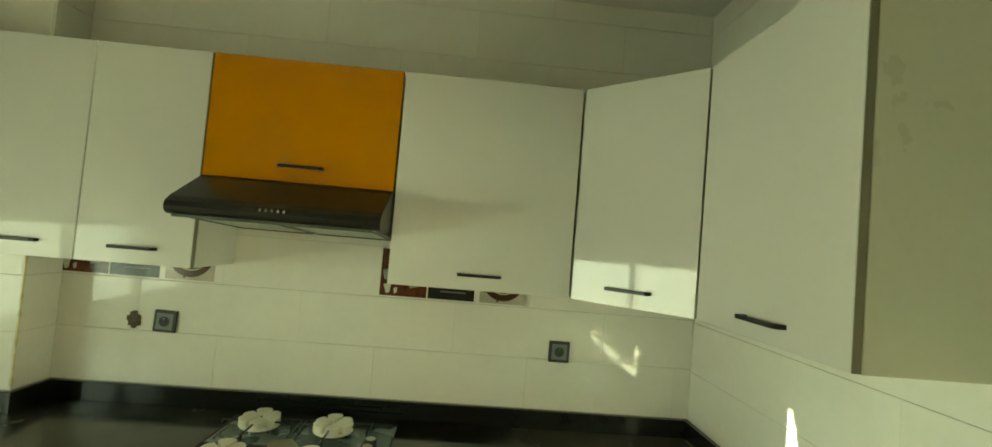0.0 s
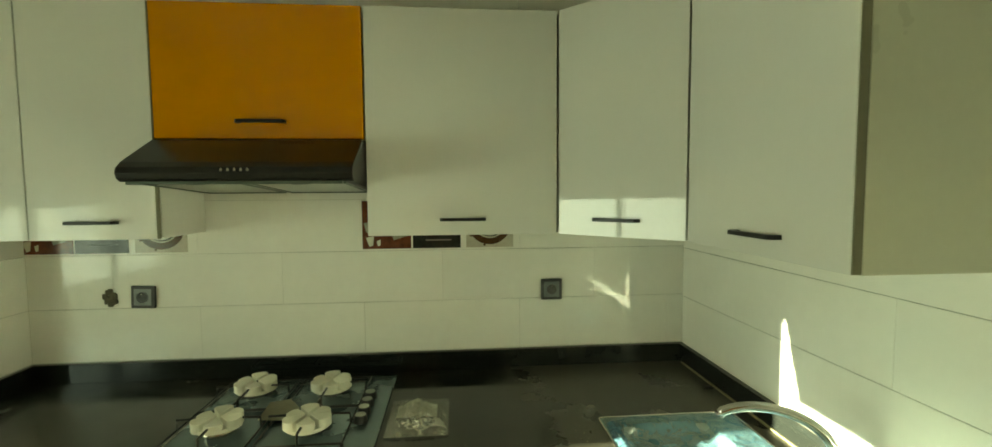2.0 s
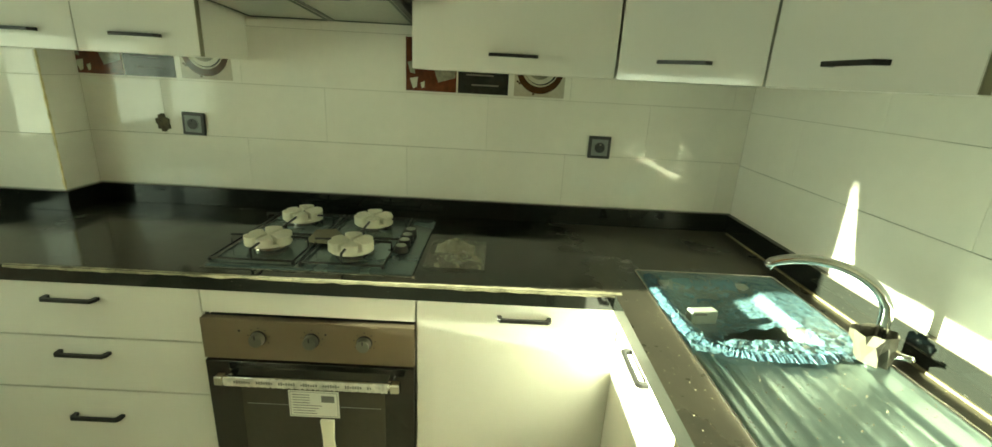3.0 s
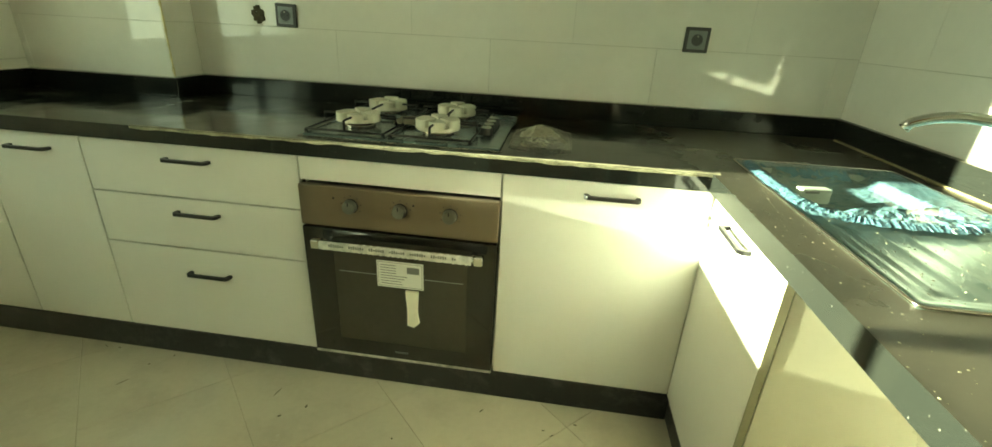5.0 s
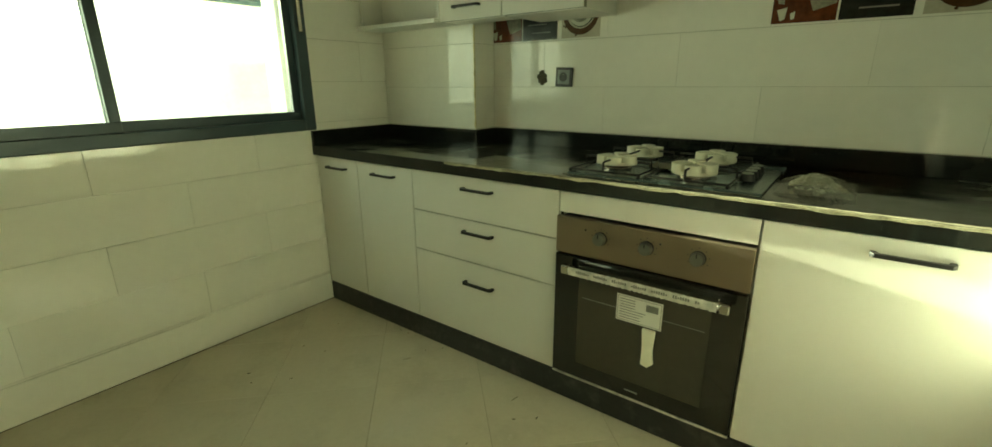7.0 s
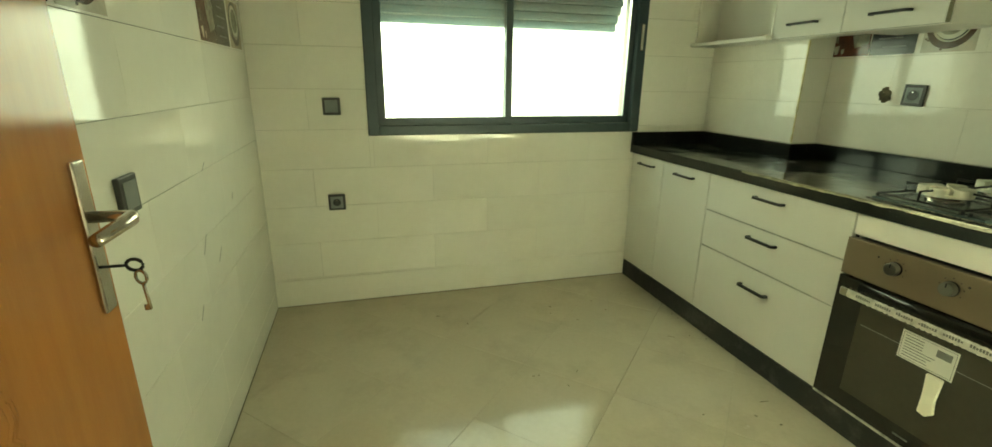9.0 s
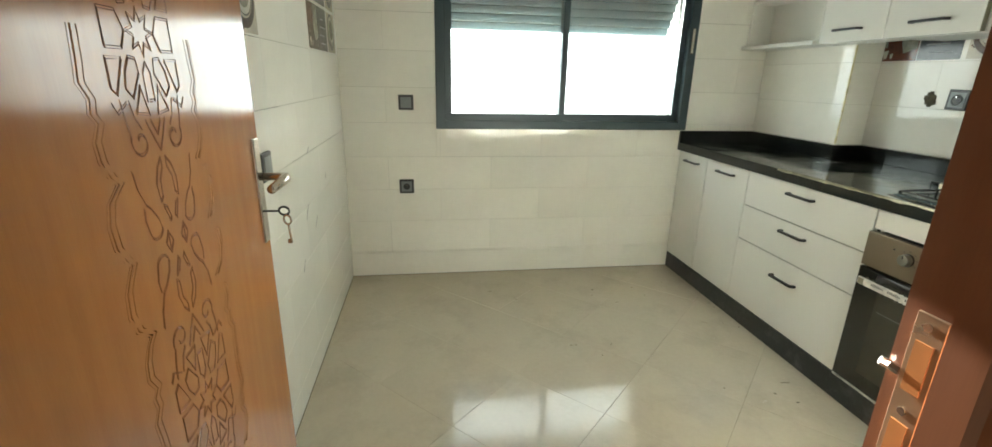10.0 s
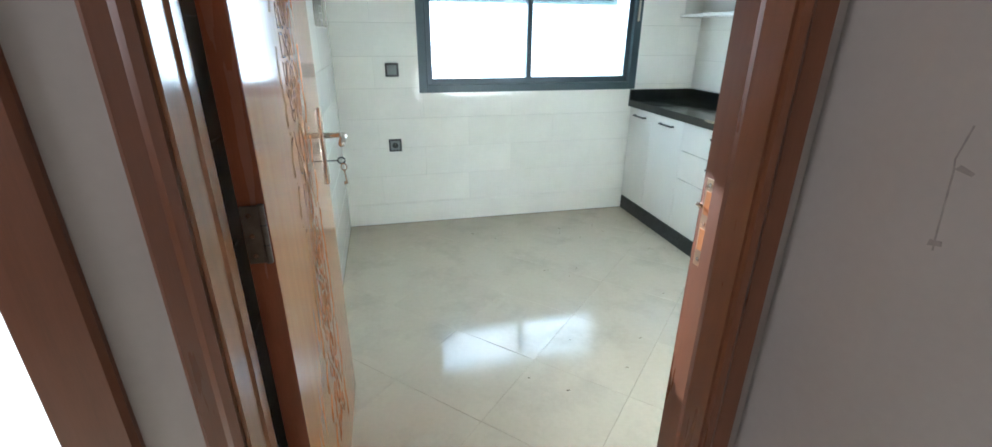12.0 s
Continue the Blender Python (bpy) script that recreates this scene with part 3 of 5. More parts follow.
# the carving: scroll fields about CV and every 2 S from it, star fields half way between; u across, v up
S, CU, CV = 0.285, -0.437, 0.966
star = [((0.030 if i % 2 == 0 else 0.015) * math.sin(math.pi * i / 8), (0.030 if i % 2 == 0 else 0.015) * math.cos(math.pi * i / 8)) for i in range(17)]
star_field = [star] + mirrored([
    [(0.033, 0.0), (0.045, 0.022), (0.078, 0.022), (0.078, -0.022), (0.045, -0.022), (0.033, 0.0)],
    [(0.082, 0.034), (0.050, 0.034), (0.072, 0.078), (0.082, 0.070), (0.082, 0.034)],
    [(0.036, 0.032), (0.021, 0.034), (0.018, 0.052), (0.040, 0.083), (0.053, 0.070), (0.048, 0.050), (0.036, 0.032)],
    [(0.0, 0.038), (0.009, 0.052), (0.009, 0.088), (0.0, 0.088)],
    [(0.021, 0.068), (0.010, 0.106), (0.040, 0.102), (0.030, 0.085), (0.021, 0.068)],
    [(0.057, 0.088), (0.078, 0.100), (0.086, 0.088)],
])
scroll_field = mirrored([
    [(0.070, 0.200), (0.067, 0.175), (0.062, 0.155)] + spiral(0.043, 0.146, 0.021, 0.006, 10, -330, 18),
    [(0.052, 0.198), (0.046, 0.176), (0.036, 0.163)],
    [(0.024, 0.172), (0.012, 0.150), (0.0, 0.130)], [(0.012, 0.172), (0.0, 0.152)],
    [(0.006, 0.120), (0.018, 0.108), (0.027, 0.085), (0.024, 0.060), (0.017, 0.066), (0.016, 0.090), (0.006, 0.106), (0.006, 0.120)],
    [(0.020, 0.054), (0.012, 0.050), (0.005, 0.034), (0.009, 0.028), (0.020, 0.054)],
    [(0.076, 0.112), (0.072, 0.088), (0.060, 0.064), (0.050, 0.056), (0.038, 0.040), (0.034, 0.026)] + arc(0.048, 0.026, 0.015, 0.013, 180, 350, 8) + [(0.068, 0.044), (0.066, 0.060)],
    [(0.012, 0.0), (0.022, 0.016), (0.031, 0.0)], [(0.022, 0.016), (0.022, 0.0)],
])
rim = [(0.104, 0.0), (0.112, 0.010), (0.125, 0.030), (0.128, 0.060), (0.120, 0.085), (0.096, 0.104), (0.108, 0.116), (0.118, 0.135), (0.120, 0.158), (0.108, 0.178),
       (0.118, 0.190), (0.114, 0.206), (0.126, 0.224), (0.122, 0.250), (0.119, S)]
for v0, chosen in [(CV - S, star_field), (CV + S, star_field)] + [(CV + 2 * S * k, scroll_field) for k in (-1, 0, 1)]:
    # thin dark bars paint the shade of the V-cut grooves
    bm = bmesh.new()
    for ln in chosen:
        tube(bm, [(CU + u, 0.0001, v0 + v) for u, v in ln], 0.0011, 5)
        tube(bm, [(CU + u * 1.02, 0.0, v0 + v + 0.0032) for u, v in ln], 0.0008, 4)
    part("carving", bm, M["carved"], door, "carved star and scroll ornament")
    if chosen is scroll_field:
        bm = bmesh.new()
        for su in (1, -1):
            for out, r in ((0.0, 0.0012), (0.010, 0.0016), (0.016, 0.0010)):
                half = [(u + out, v) for u, v in rim if abs(v0 + v - CV) < 0.80]
                tube(bm, [(CU + su * u, -0.0006, v0 - v) for u, v in half[::-1]] + [(CU + su * u, -0.0006, v0 + v) for u, v in half[1:]], r, 8)
        part("carved_border", bm, M["groove"], door, "softly rounded scalloped border of the carving", smooth=True)
part("edge_strip", B((-0.038, -0.0395, 0.013), (-0.0364, -0.0005, 2.044)), M["edge_wood"], door, "darker hinge edge of the door")
HX = -0.793
part("handle_plate", B((HX - 0.016, 0.0, 0.834), (HX + 0.016, 0.008, 1.069), bevel=0.003, seg=2), M["satin"], door, "tall satin metal handle plate")
bm = bmesh.new()
tube(bm, [(HX, 0.006, 0.985), (HX, 0.050, 0.985), (HX + 0.006, 0.062, 0.985), (HX + 0.020, 0.066, 0.985), (HX + 0.120, 0.066, 0.983)], 0.010, 12, radii=[0.009, 0.009, 0.010, 0.011, 0.009])
part("lever", bm, M["satin"], door, "satin metal lever", smooth=True)
part("back_plate", B((HX - 0.016, -0.048, 0.834), (HX + 0.016, -0.040, 1.069), bevel=0.003, seg=2), M["satin"], door)
bm = bmesh.new()
tube(bm, [(HX, -0.046, 0.985), (HX, -0.075, 0.985), (HX + 0.02, -0.085, 0.985), (HX + 0.120, -0.085, 0.983)], 0.009, 10)
part("back_lever", bm, M["satin"], door, smooth=True)
key = thing("door_key", (2.520 + HX, LEAF_Y + 0.008, 0.906), "metal key in the lock with a second key hanging from it", "key")
bm = bmesh.new()
tube(bm, [(0, 0, 0), (0, 0.030, 0)], 0.0025, 8)
tube(bm, [(0.0 + 0.002 * math.sin(a), 0.041 + 0.011 * math.cos(a), 0.010 * math.sin(a)) for a in [2 * math.pi * i / 14 for i in range(14)]], 0.0028, 6, closed=True)
part("key_in_lock", bm, M["black"], key, "dark key in the lock", smooth=True)
bm = bmesh.new()
tube(bm, [(0.004 * math.cos(a), 0.046 + 0.009 * math.cos(a), -0.021 + 0.011 * math.sin(a)) for a in [2 * math.pi * i / 14 for i in range(14)]], 0.0026, 6, closed=True)
tube(bm, [(0, 0.047, -0.031), (0.002, 0.051, -0.075)], 0.0028, 8)
box(bm, (-0.001, 0.042, -0.078), (0.001, 0.051, -0.068))
part("hanging_key", bm, M["satin"], key, "bright hanging key", smooth=True)
hinge = thing("hinge", (2.4905, -2.606, 0.98), "tarnished metal butt hinge between leaf and frame", "hinge", "door hinges")
part("barrel", cyl(bmesh.new(), (0, 0, -0.05), 0.0055, 0.10, 16, 2, bevel=0.0015), M["tarnish"], hinge)
for z in (-0.018, 0.016):
    part("knuckle_joint", cyl(bmesh.new(), (0, 0, z), 0.0060, 0.0012, 16), M["black"], hinge)
for x in (-0.0035, 0.0015):
    flap = part("flap", B((x, -0.030, -0.048), (x + 0.002, -0.004, 0.048), bevel=0.0005), M["tarnish"], hinge)
    for z in (-0.034, 0.0, 0.034):
        part("screw", cyl(bmesh.new(), (x + 0.001, -0.018, z), 0.004, 0.0028, 10, 0), M["satin"], flap)
for z in (0.25, 1.80):
    copy_thing(hinge, pose(2.4905, -2.606, z))


# ---- handles, sockets ----
def handle(at, axis, parent=None, sign=1, long=0.150):
    """A black bar handle with two feet. axis 0: along x on a front that faces -y; 1: along y on a front that faces -x; 3: on the diagonal."""
    bm = bmesh.new()
    h = long / 2
    prism(bm, [(-h, 0), (-h, -0.018), (-h + 0.008, -0.028), (h - 0.008, -0.028), (h, -0.018), (h, 0), (h - 0.012, 0), (h - 0.014, -0.016), (h - 0.020, -0.019),
               (-h + 0.020, -0.019), (-h + 0.014, -0.016), (-h + 0.012, 0)], 2, -0.005, 0.005, bevel=0.0012)
    turn = {0: 0, 1: -90, 3: -45}[axis]
    bmesh.ops.transform(bm, matrix=pose(*at, 0, 0, turn), verts=bm.verts)
    return part("handle", bm, M["black"], parent, "black metal bar handle")


def socket(at, turn, blank=False, tilt=0, group="sockets"):
    t = thing("wall_socket" if not blank else "blank_plate", at, "dark grey square blanking plate on cream tiles" if blank else "dark grey square wall socket on cream tiles",
              "wall socket" if not blank else "cover plate", group)
    t.matrix_basis = pose(*at, 0, 0, turn) @ pose(0, 0, 0, 0, tilt, 0)
    h = 0.042
    part("plate", B((-h, -0.010, -h), (h, 0.002, h), bevel=0.003, seg=2), M["plastic"], t)
    if blank:
        part("insert", B((-0.030, -0.0125, -0.030), (0.030, -0.010, 0.030), bevel=0.001), M["insert"], t)
    else:
        bm = bmesh.new()
        n = 28
        o = [(0.030, -0.030), (0.030, 0.030), (-0.030, 0.030), (-0.030, -0.030)]
        tube(bm, [(0.021 * math.cos(2 * math.pi * i / n), -0.0125, 0.021 * math.sin(2 * math.pi * i / n)) for i in range(n)], 0.0018, 6, closed=True)
        part("insert", B((-0.031, -0.0120, -0.031), (0.031, -0.010, 0.031), bevel=0.001), M["insert"], t, "blue grey insert")
        part("ring", bm, M["insert"], t)
        part("well", cyl(bmesh.new(), (0, -0.0124, 0), 0.020, 0.001, 24, 1), M["plastic"], t)
        bm = bmesh.new()
        for x in (-0.0095, 0.0095):
            cyl(bm, (x, -0.0132, 0), 0.0026, 0.001, 10, 1)
        part("holes", bm, M["black"], t)
        part("earth_pin", cyl(bmesh.new(), (0, -0.018, 0.012), 0.0024, 0.006, 10, 1), M["chrome"], t)
    return t


socket((1.049, NORTH - 0.001, 1.151), 0, tilt=2)
socket((2.593, NORTH - 0.001, 1.143), 0)
socket((WEST + 0.001, -2.356, 0.570), 90)
socket((WEST + 0.001, -2.344, 1.057), 90, blank=True)
socket((1.36, SOUTH + 0.001, 0.94), 180, blank=True)
bm = bmesh.new()
for i in range(40):
    a, r = random.uniform(0, 6.28), 0.022 * math.sqrt(random.random())
    s = random.uniform(0.005, 0.009)
    box(bm, (0.929 + r * math.cos(a) - s, -0.004 - random.uniform(0, 0.003), 1.149 + 1.2 * r * math.sin(a) - s), (0.929 + r * math.cos(a) + s, 0.002, 1.149 + 1.2 * r * math.sin(a) + s), bevel=0.002)
tagged(new("mortar_patch", finish("mortar_patch", bm, M["mortar"])), "rough brown mortar filling a round hole in the tiles", "mortar patch")

# ---- base cabinets ----
FY, BOT, TOP, COUNTER = -0.642, 0.106, 0.786, 0.835


def carcass(parent, x0, x1, y0, y1, z0, z1, material=None):
    part("carcass", B((x0, y0, z0), (x1, y1, z1)), material or M["seam_shade_carcass"], parent)


def front(name, parent, x0, x1, z0, z1, y=FY, material=None, label=""):
    return part(name, B((x0 + 0.0022, y, z0 + 0.0025), (x1 - 0.0022, y + 0.018, z1 - 0.0025), bevel=0.0006), material or M["white"], parent, label)


cab = thing("base_cabinet", (0.0, 0, 0), "glossy white base cabinet with two narrow doors, closed", "base cabinet", "base cabinets")
carcass(cab, 0.012, 0.691, FY + 0.034, -0.165, BOT, TOP - 0.002)
for x0, x1, h in ((0.010, 0.325, 0.175), (0.325, 0.693, 0.514)):
    handle((h, FY, 0.738), 0, front("door", cab, x0, x1, BOT, TOP))
cab = thing("drawer_cabinet", (0, 0, 0), "glossy white base cabinet with three closed drawers", "drawer cabinet", "base cabinets")
carcass(cab, 0.694, 1.401, FY + 0.034, -0.030, BOT, TOP - 0.002)
for z0, z1, h in ((0.614, TOP, 0.739), (0.438, 0.614, 0.566), (BOT, 0.438, 0.350)):
    handle((1.050, FY, h), 0, front("drawer", cab, 0.693, 1.402, z0, z1))
cab = thing("oven_cabinet", (0, 0, 0), "white oven housing with a narrow filler strip above the oven", "oven cabinet", "base cabinets")
for x in (1.404, 1.996):
    part("side_board", B((x, FY + 0.03, BOT - 0.004), (x + 0.004, -0.03, TOP - 0.002)), M["carcass"], cab)
front("filler", cab, 1.403, 2.001, 0.712, TOP)
cab = thing("base_cabinet", (0, 0, 0), "glossy white base cabinet with one wide closed door", "base cabinet", "base cabinets")
carcass(cab, 2.003, 2.563, FY + 0.034, -0.030, BOT, TOP - 0.002)
handle((2.301, FY, 0.745), 0, front("door", cab, 2.002, 2.5652, BOT, TOP))
SX = 2.563


def side_front(name, parent, y0, y1, z0, z1, x=SX):
    return part(name, B((x, y0 + 0.0015, z0 + 0.0015), (x + 0.018, y1 - 0.0015, z1 - 0.0015), bevel=0.0012), M["white"], parent)


cab = thing("sink_cabinet", (0, 0, 0), "glossy white sink cabinet with one closed door, cream end panel", "base cabinet", "base cabinets")
part("carcass", B((SX + 0.034, -1.072, BOT), (EAST - 0.01, -0.664, 0.60)), M["seam_shade_carcass"], cab)
handle((SX, -0.856, 0.745), 1, side_front("door", cab, -1.0880, -0.6425, BOT, TOP))
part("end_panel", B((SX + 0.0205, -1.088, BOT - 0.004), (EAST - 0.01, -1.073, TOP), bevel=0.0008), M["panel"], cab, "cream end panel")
part("edge_band", B((SX + 0.0012, -1.0890, BOT + 0.002), (SX + 0.0175, -1.0860, TOP - 0.002)), M["edge_band"], cab, "dark olive edge band of the door")
plinth = tagged(new("plinth", finish("plinth", B((0.010, FY + 0.003, 0.001), (SX + 0.012, FY + 0.020, BOT - 0.004), bevel=0.001), M["plinth"])), "dusty black plinth board under the base cabinets", "plinth", "plinths")
tagged(new("plinth", finish("plinth", B((SX + 0.014, -1.088, 0.001), (SX + 0.030, FY + 0.020, BOT - 0.004), bevel=0.001), M["plinth"])), "dusty black plinth board under the sink cabinets", "plinth", "plinths")

# ---- worktop ----
worktop = thing("worktop", (0, 0, 0), "black speckled granite L-shaped worktop, dusty with a worn pale edge", "worktop")
WY, WX, DROP = -0.657, 2.541, 0.789
SINK = (2.640, 3.066, -1.262, -0.478)
xs = [0.001, 0.646, WX, SINK[0] + 0.012, SINK[1] - 0.012, EAST - 0.001]
ys = [PIER_Y + 0.002, SINK[2] + 0.012, WY, SINK[3] - 0.012, -0.158, -0.001]
cells = {(i, j) for i in range(5) for j in range(5)
         if not (i < 2 and j < 2) and not (i == 0 and j == 4) and not (i == 3 and j in (1, 2))}
bm = bmesh.new()
node = {}


def corner_at(i, j, z):
    if (i, j, z) not in node:
        node[i, j, z] = bm.verts.new((xs[i], ys[j], z))
    return node[i, j, z]


for i, j in cells:
    q = [(i, j), (i + 1, j), (i + 1, j + 1), (i, j + 1)]
    bm.faces.new([corner_at(*p, COUNTER) for p in q]), bm.faces.new([corner_at(*p, DROP) for p in q[::-1]])
    for a, b, other in ((0, 1, (i, j - 1)), (1, 2, (i + 1, j)), (2, 3, (i, j + 1)), (3, 0, (i - 1, j))):
        if other not in cells:
            bm.faces.new((corner_at(*q[a], DROP), corner_at(*q[b], DROP), corner_at(*q[b], COUNTER), corner_at(*q[a], COUNTER)))
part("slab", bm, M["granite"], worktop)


def ragged(axis, a, b, edge, sign, wide):
    """A pale worn band of uneven width on the top arris, as a thin skin 1 mm proud, with its chamfer."""
    bm = bmesh.new()
    n = int(abs(b - a) / 0.012)
    rows = []
    for i in range(n + 1):
        s = a + (b - a) * i / n
        w = (wide + 0.010 * min(1, max(0, (s - 1.9) / 0.4))) * (0.9 + 0.30 * noise.noise((s * 60, 7.7, axis)))
        d = 0.004 + 0.004 * noise.noise((s * 25, 1.3, axis))
        row = []
        for off, z in ((w, COUNTER + 0.0006), (0.002, COUNTER + 0.0010), (-0.0010, COUNTER - 0.002), (-0.0010, COUNTER - 0.004 - d)):
            p = (s, edge + sign * off, z) if axis == 0 else (edge + sign * off, s, z)
            row.append(bm.verts.new(p))
        rows.append(row)
    for r, q in zip(rows, rows[1:]):
        for k in range(3):
            bm.faces.new((r[k], q[k], q[k + 1], r[k + 1]))
    bmesh.ops.recalc_face_normals(bm, faces=bm.faces)
    return bm


part("worn_edge", ragged(0, 0.895, WX + 0.02, WY, 1, 0.009), M["edge"], worktop, "pale dusty worn granite arris")
UP = 0.907
for a, b in (((0.001, WY + 0.0, COUNTER), (0.021, -0.158, UP)), ((0.021, -0.178, COUNTER), (0.646, -0.158, UP)), ((0.646, -0.178, COUNTER), (0.666, -0.001, UP)),
             ((0.666, -0.021, COUNTER), (EAST - 0.001, -0.001, UP)), ((EAST - 0.021, PIER_Y + 0.002, COUNTER), (EAST - 0.001, -0.021, UP))):
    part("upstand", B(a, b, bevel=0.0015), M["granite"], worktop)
part("sealant", B((EAST - 0.026, -1.60, COUNTER), (EAST - 0.0205, -0.05, COUNTER + 0.006)), M["old_seal"], worktop, "yellowed sealant line")
bm = bmesh.new()
for i in range(260):
    x, y = (random.uniform(2.545, 2.63), random.uniform(-1.6, -0.5)) if i % 3 else (random.uniform(1.0, 3.1), random.uniform(-0.64, -0.58))
    if i % 3 == 2:
        x, y = random.uniform(3.07, 3.12), random.uniform(-1.6, -0.4)
    s = random.uniform(0.0004, 0.0012)
    box(bm, (x - s, y - s * random.uniform(0.6, 1.6), COUNTER), (x + s, y + s, COUNTER + s * 0.5))
tagged(new("debris", finish("debris", bm, M["edge"])), "small pale plaster crumbs on the dusty black worktop", "debris", "", "stuff")

# ---- oven ----
oven = thing("oven", (1.7025, FY, BOT + 0.006), "built-in black glass oven with a brown steel control panel", "oven")
part("body", B((-0.290, 0.004, 0.0), (0.290, 0.52, 0.588)), M["black"], oven)
part("control_panel", B((-0.2975, -0.020, 0.468), (0.2975, 0.004, 0.594), bevel=0.003, seg=2), M["bronze"], oven, "brown brushed steel control panel")
odoor = part("door", B((-0.2975, -0.020, 0.010), (0.2975, 0.004, 0.462), bevel=0.003, seg=2), M["oven_glass"], oven, "black glass oven door")
part("window", B((-0.205, -0.0215, 0.070), (0.212, -0.0195, 0.392), bevel=0.0008), M["oven_window"], odoor)
part("shelf_line", B((-0.19, -0.0222, 0.322), (0.20, -0.0212, 0.3238)), M["socket"], odoor)
part("badge", B((-0.022, -0.0212, 0.034), (0.022, -0.0202, 0.040), bevel=0.0004), M["socket"], odoor, "small grey bar badge")
part("bottom_trim", B((-0.2975, -0.018, 0.0), (0.2975, 0.004, 0.006)), M["foil"], oven, "thin pale trim line")
for x in (-0.137, 0.011, 0.158):
    knob = part("knob", cyl(bmesh.new(), (x, -0.044, 0.541), 0.0185, 0.024, 28, 1, r2=0.021, bevel=0.002), M["knob"], oven, "brushed metal control knob")
    part("skirt", cyl(bmesh.new(), (x, -0.026, 0.541), 0.0218, 0.006, 28, 1, bevel=0.001), M["black"], knob, "dark ring round the knob")
    part("pointer", B((x - 0.0015, -0.0450, 0.547), (x + 0.0015, -0.0435, 0.559)), M["black"], knob)
for x in (-0.19, 0.05):
    part("pilot_lamp", cyl(bmesh.new(), (x, -0.0215, 0.560), 0.003, 0.002, 10, 1), M["black"], oven)
for k, x in enumerate((-0.137, 0.011, 0.158)):
    bm = bmesh.new()
    for j in range(7):
        a = radians(-120 + 40 * j)
        box(bm, (x + 0.030 * math.sin(a) - 0.0012, -0.0208, 0.541 + 0.030 * math.cos(a) - 0.0012), (x + 0.030 * math.sin(a) + 0.0012, -0.0200, 0.541 + 0.030 * math.cos(a) + 0.0012))
    part("markings", bm, M["black"], oven)
bm = bmesh.new()
tube(bm, [(-0.230, -0.058, 0.428), (0.245, -0.058, 0.428)], 0.0115, 14)
ohandle = part("handle", bm, M["chrome"], odoor, "long steel bar handle", smooth=True)
for x in (-0.236, 0.250):
    part("end_cap", B((x - 0.013, -0.0715, 0.414), (x + 0.013, -0.046, 0.442), bevel=0.004, seg=2), M["chrome"], ohandle, "square chrome end cap")
for x in (-0.217, 0.232):
    part("handle_post", tube(bmesh.new(), [(x, -0.018, 0.425), (x, -0.058, 0.428)], 0.009, 10), M["chrome"], odoor, smooth=True)
bm = bmesh.new()
rows = []
for i in range(89):
    x = -0.222 + 0.00515 * i
    a, b = noise.noise((i * 0.5, 2, 1)), noise.noise((i * 0.7, 5, 3))
    rows.append([bm.verts.new((x, y, z)) for y, z in ((-0.0690, 0.442 + 0.003 * a), (-0.0715 - 0.001 * b, 0.436), (-0.0720 - 0.0015 * a, 0.426), (-0.0700, 0.415 + 0.004 * b))])
for p, q in zip(rows, rows[1:]):
    for k in range(3):
        bm.faces.new((p[k], q[k], q[k + 1], p[k + 1]))
wrap = part("protective_tape", bm, M["foil"], odoor, "creased printed white protective tape")
bm = bmesh.new()
for i in range(58):
    x = -0.205 + 0.0068 * i
    if i % 9 > 1:
        h = 0.003 + 0.004 * random.random()
        box(bm, (x, -0.0738, 0.430 - h / 2), (x + 0.0045, -0.0728, 0.430 + h))
part("print", bm, M["ink"], odoor)
label = thing("energy_label", (1.7075, FY - 0.0225, 0.442), "white printed appliance leaflet stuck on the oven door", "label")
part("sheet", B((-0.073, -0.001, -0.045), (0.073, 0.0, 0.045)), M["paper"], label)
bm = bmesh.new()
for j in range(8):
    z = 0.030 - 0.009 * j
    w = 0.030 if j < 4 else random.uniform(0.035, 0.062)
    box(bm, (-0.062, -0.0016, z), (-0.062 + w + (0.03 if j > 3 else 0.02), -0.0008, z + 0.0022))
box(bm, (0.022, -0.0016, 0.008), (0.060, -0.0008, 0.030))
for q in (((-0.069, -0.041), (0.069, -0.0398)), ((-0.069, 0.0398), (0.069, 0.041)), ((-0.069, -0.041), (-0.068, 0.041)), ((0.068, -0.041), (0.069, 0.041))):
    box(bm, (q[0][0], -0.0016, q[0][1]), (q[1][0], -0.0008, q[1][1]))
part("print", bm, M["ink"], label)
tag = thing("foam_strip", (1.745, FY - 0.024, 0.322), "short pale foam strip hanging below the leaflet", "packing foam")
part("strip", prism(bmesh.new(), [(-0.020, 0.072), (0.022, 0.072), (0.014, 0.0), (0.024, -0.040), (0.006, -0.058), (-0.016, -0.052), (-0.014, 0.0)], 1, -0.012, 0.0, bevel=0.003), M["foam"], tag)

# ---- hob ----
hob = thing("gas_hob", (1.694, -0.341, COUNTER), "steel gas hob under bluish film with foam-packed burners", "gas hob")
part("plate", B((-0.290, -0.264, 0.0), (0.290, 0.264, 0.007), bevel=0.004, seg=2), M["hob"], hob, "steel plate covered with bluish film")
bm = bmesh.new()
box(bm, (-0.300, -0.272, 0.0002), (0.298, -0.262, 0.002)), box(bm, (-0.300, -0.272, 0.0002), (-0.290, 0.27, 0.002))
part("loose_film", bm, M["bag"], hob)
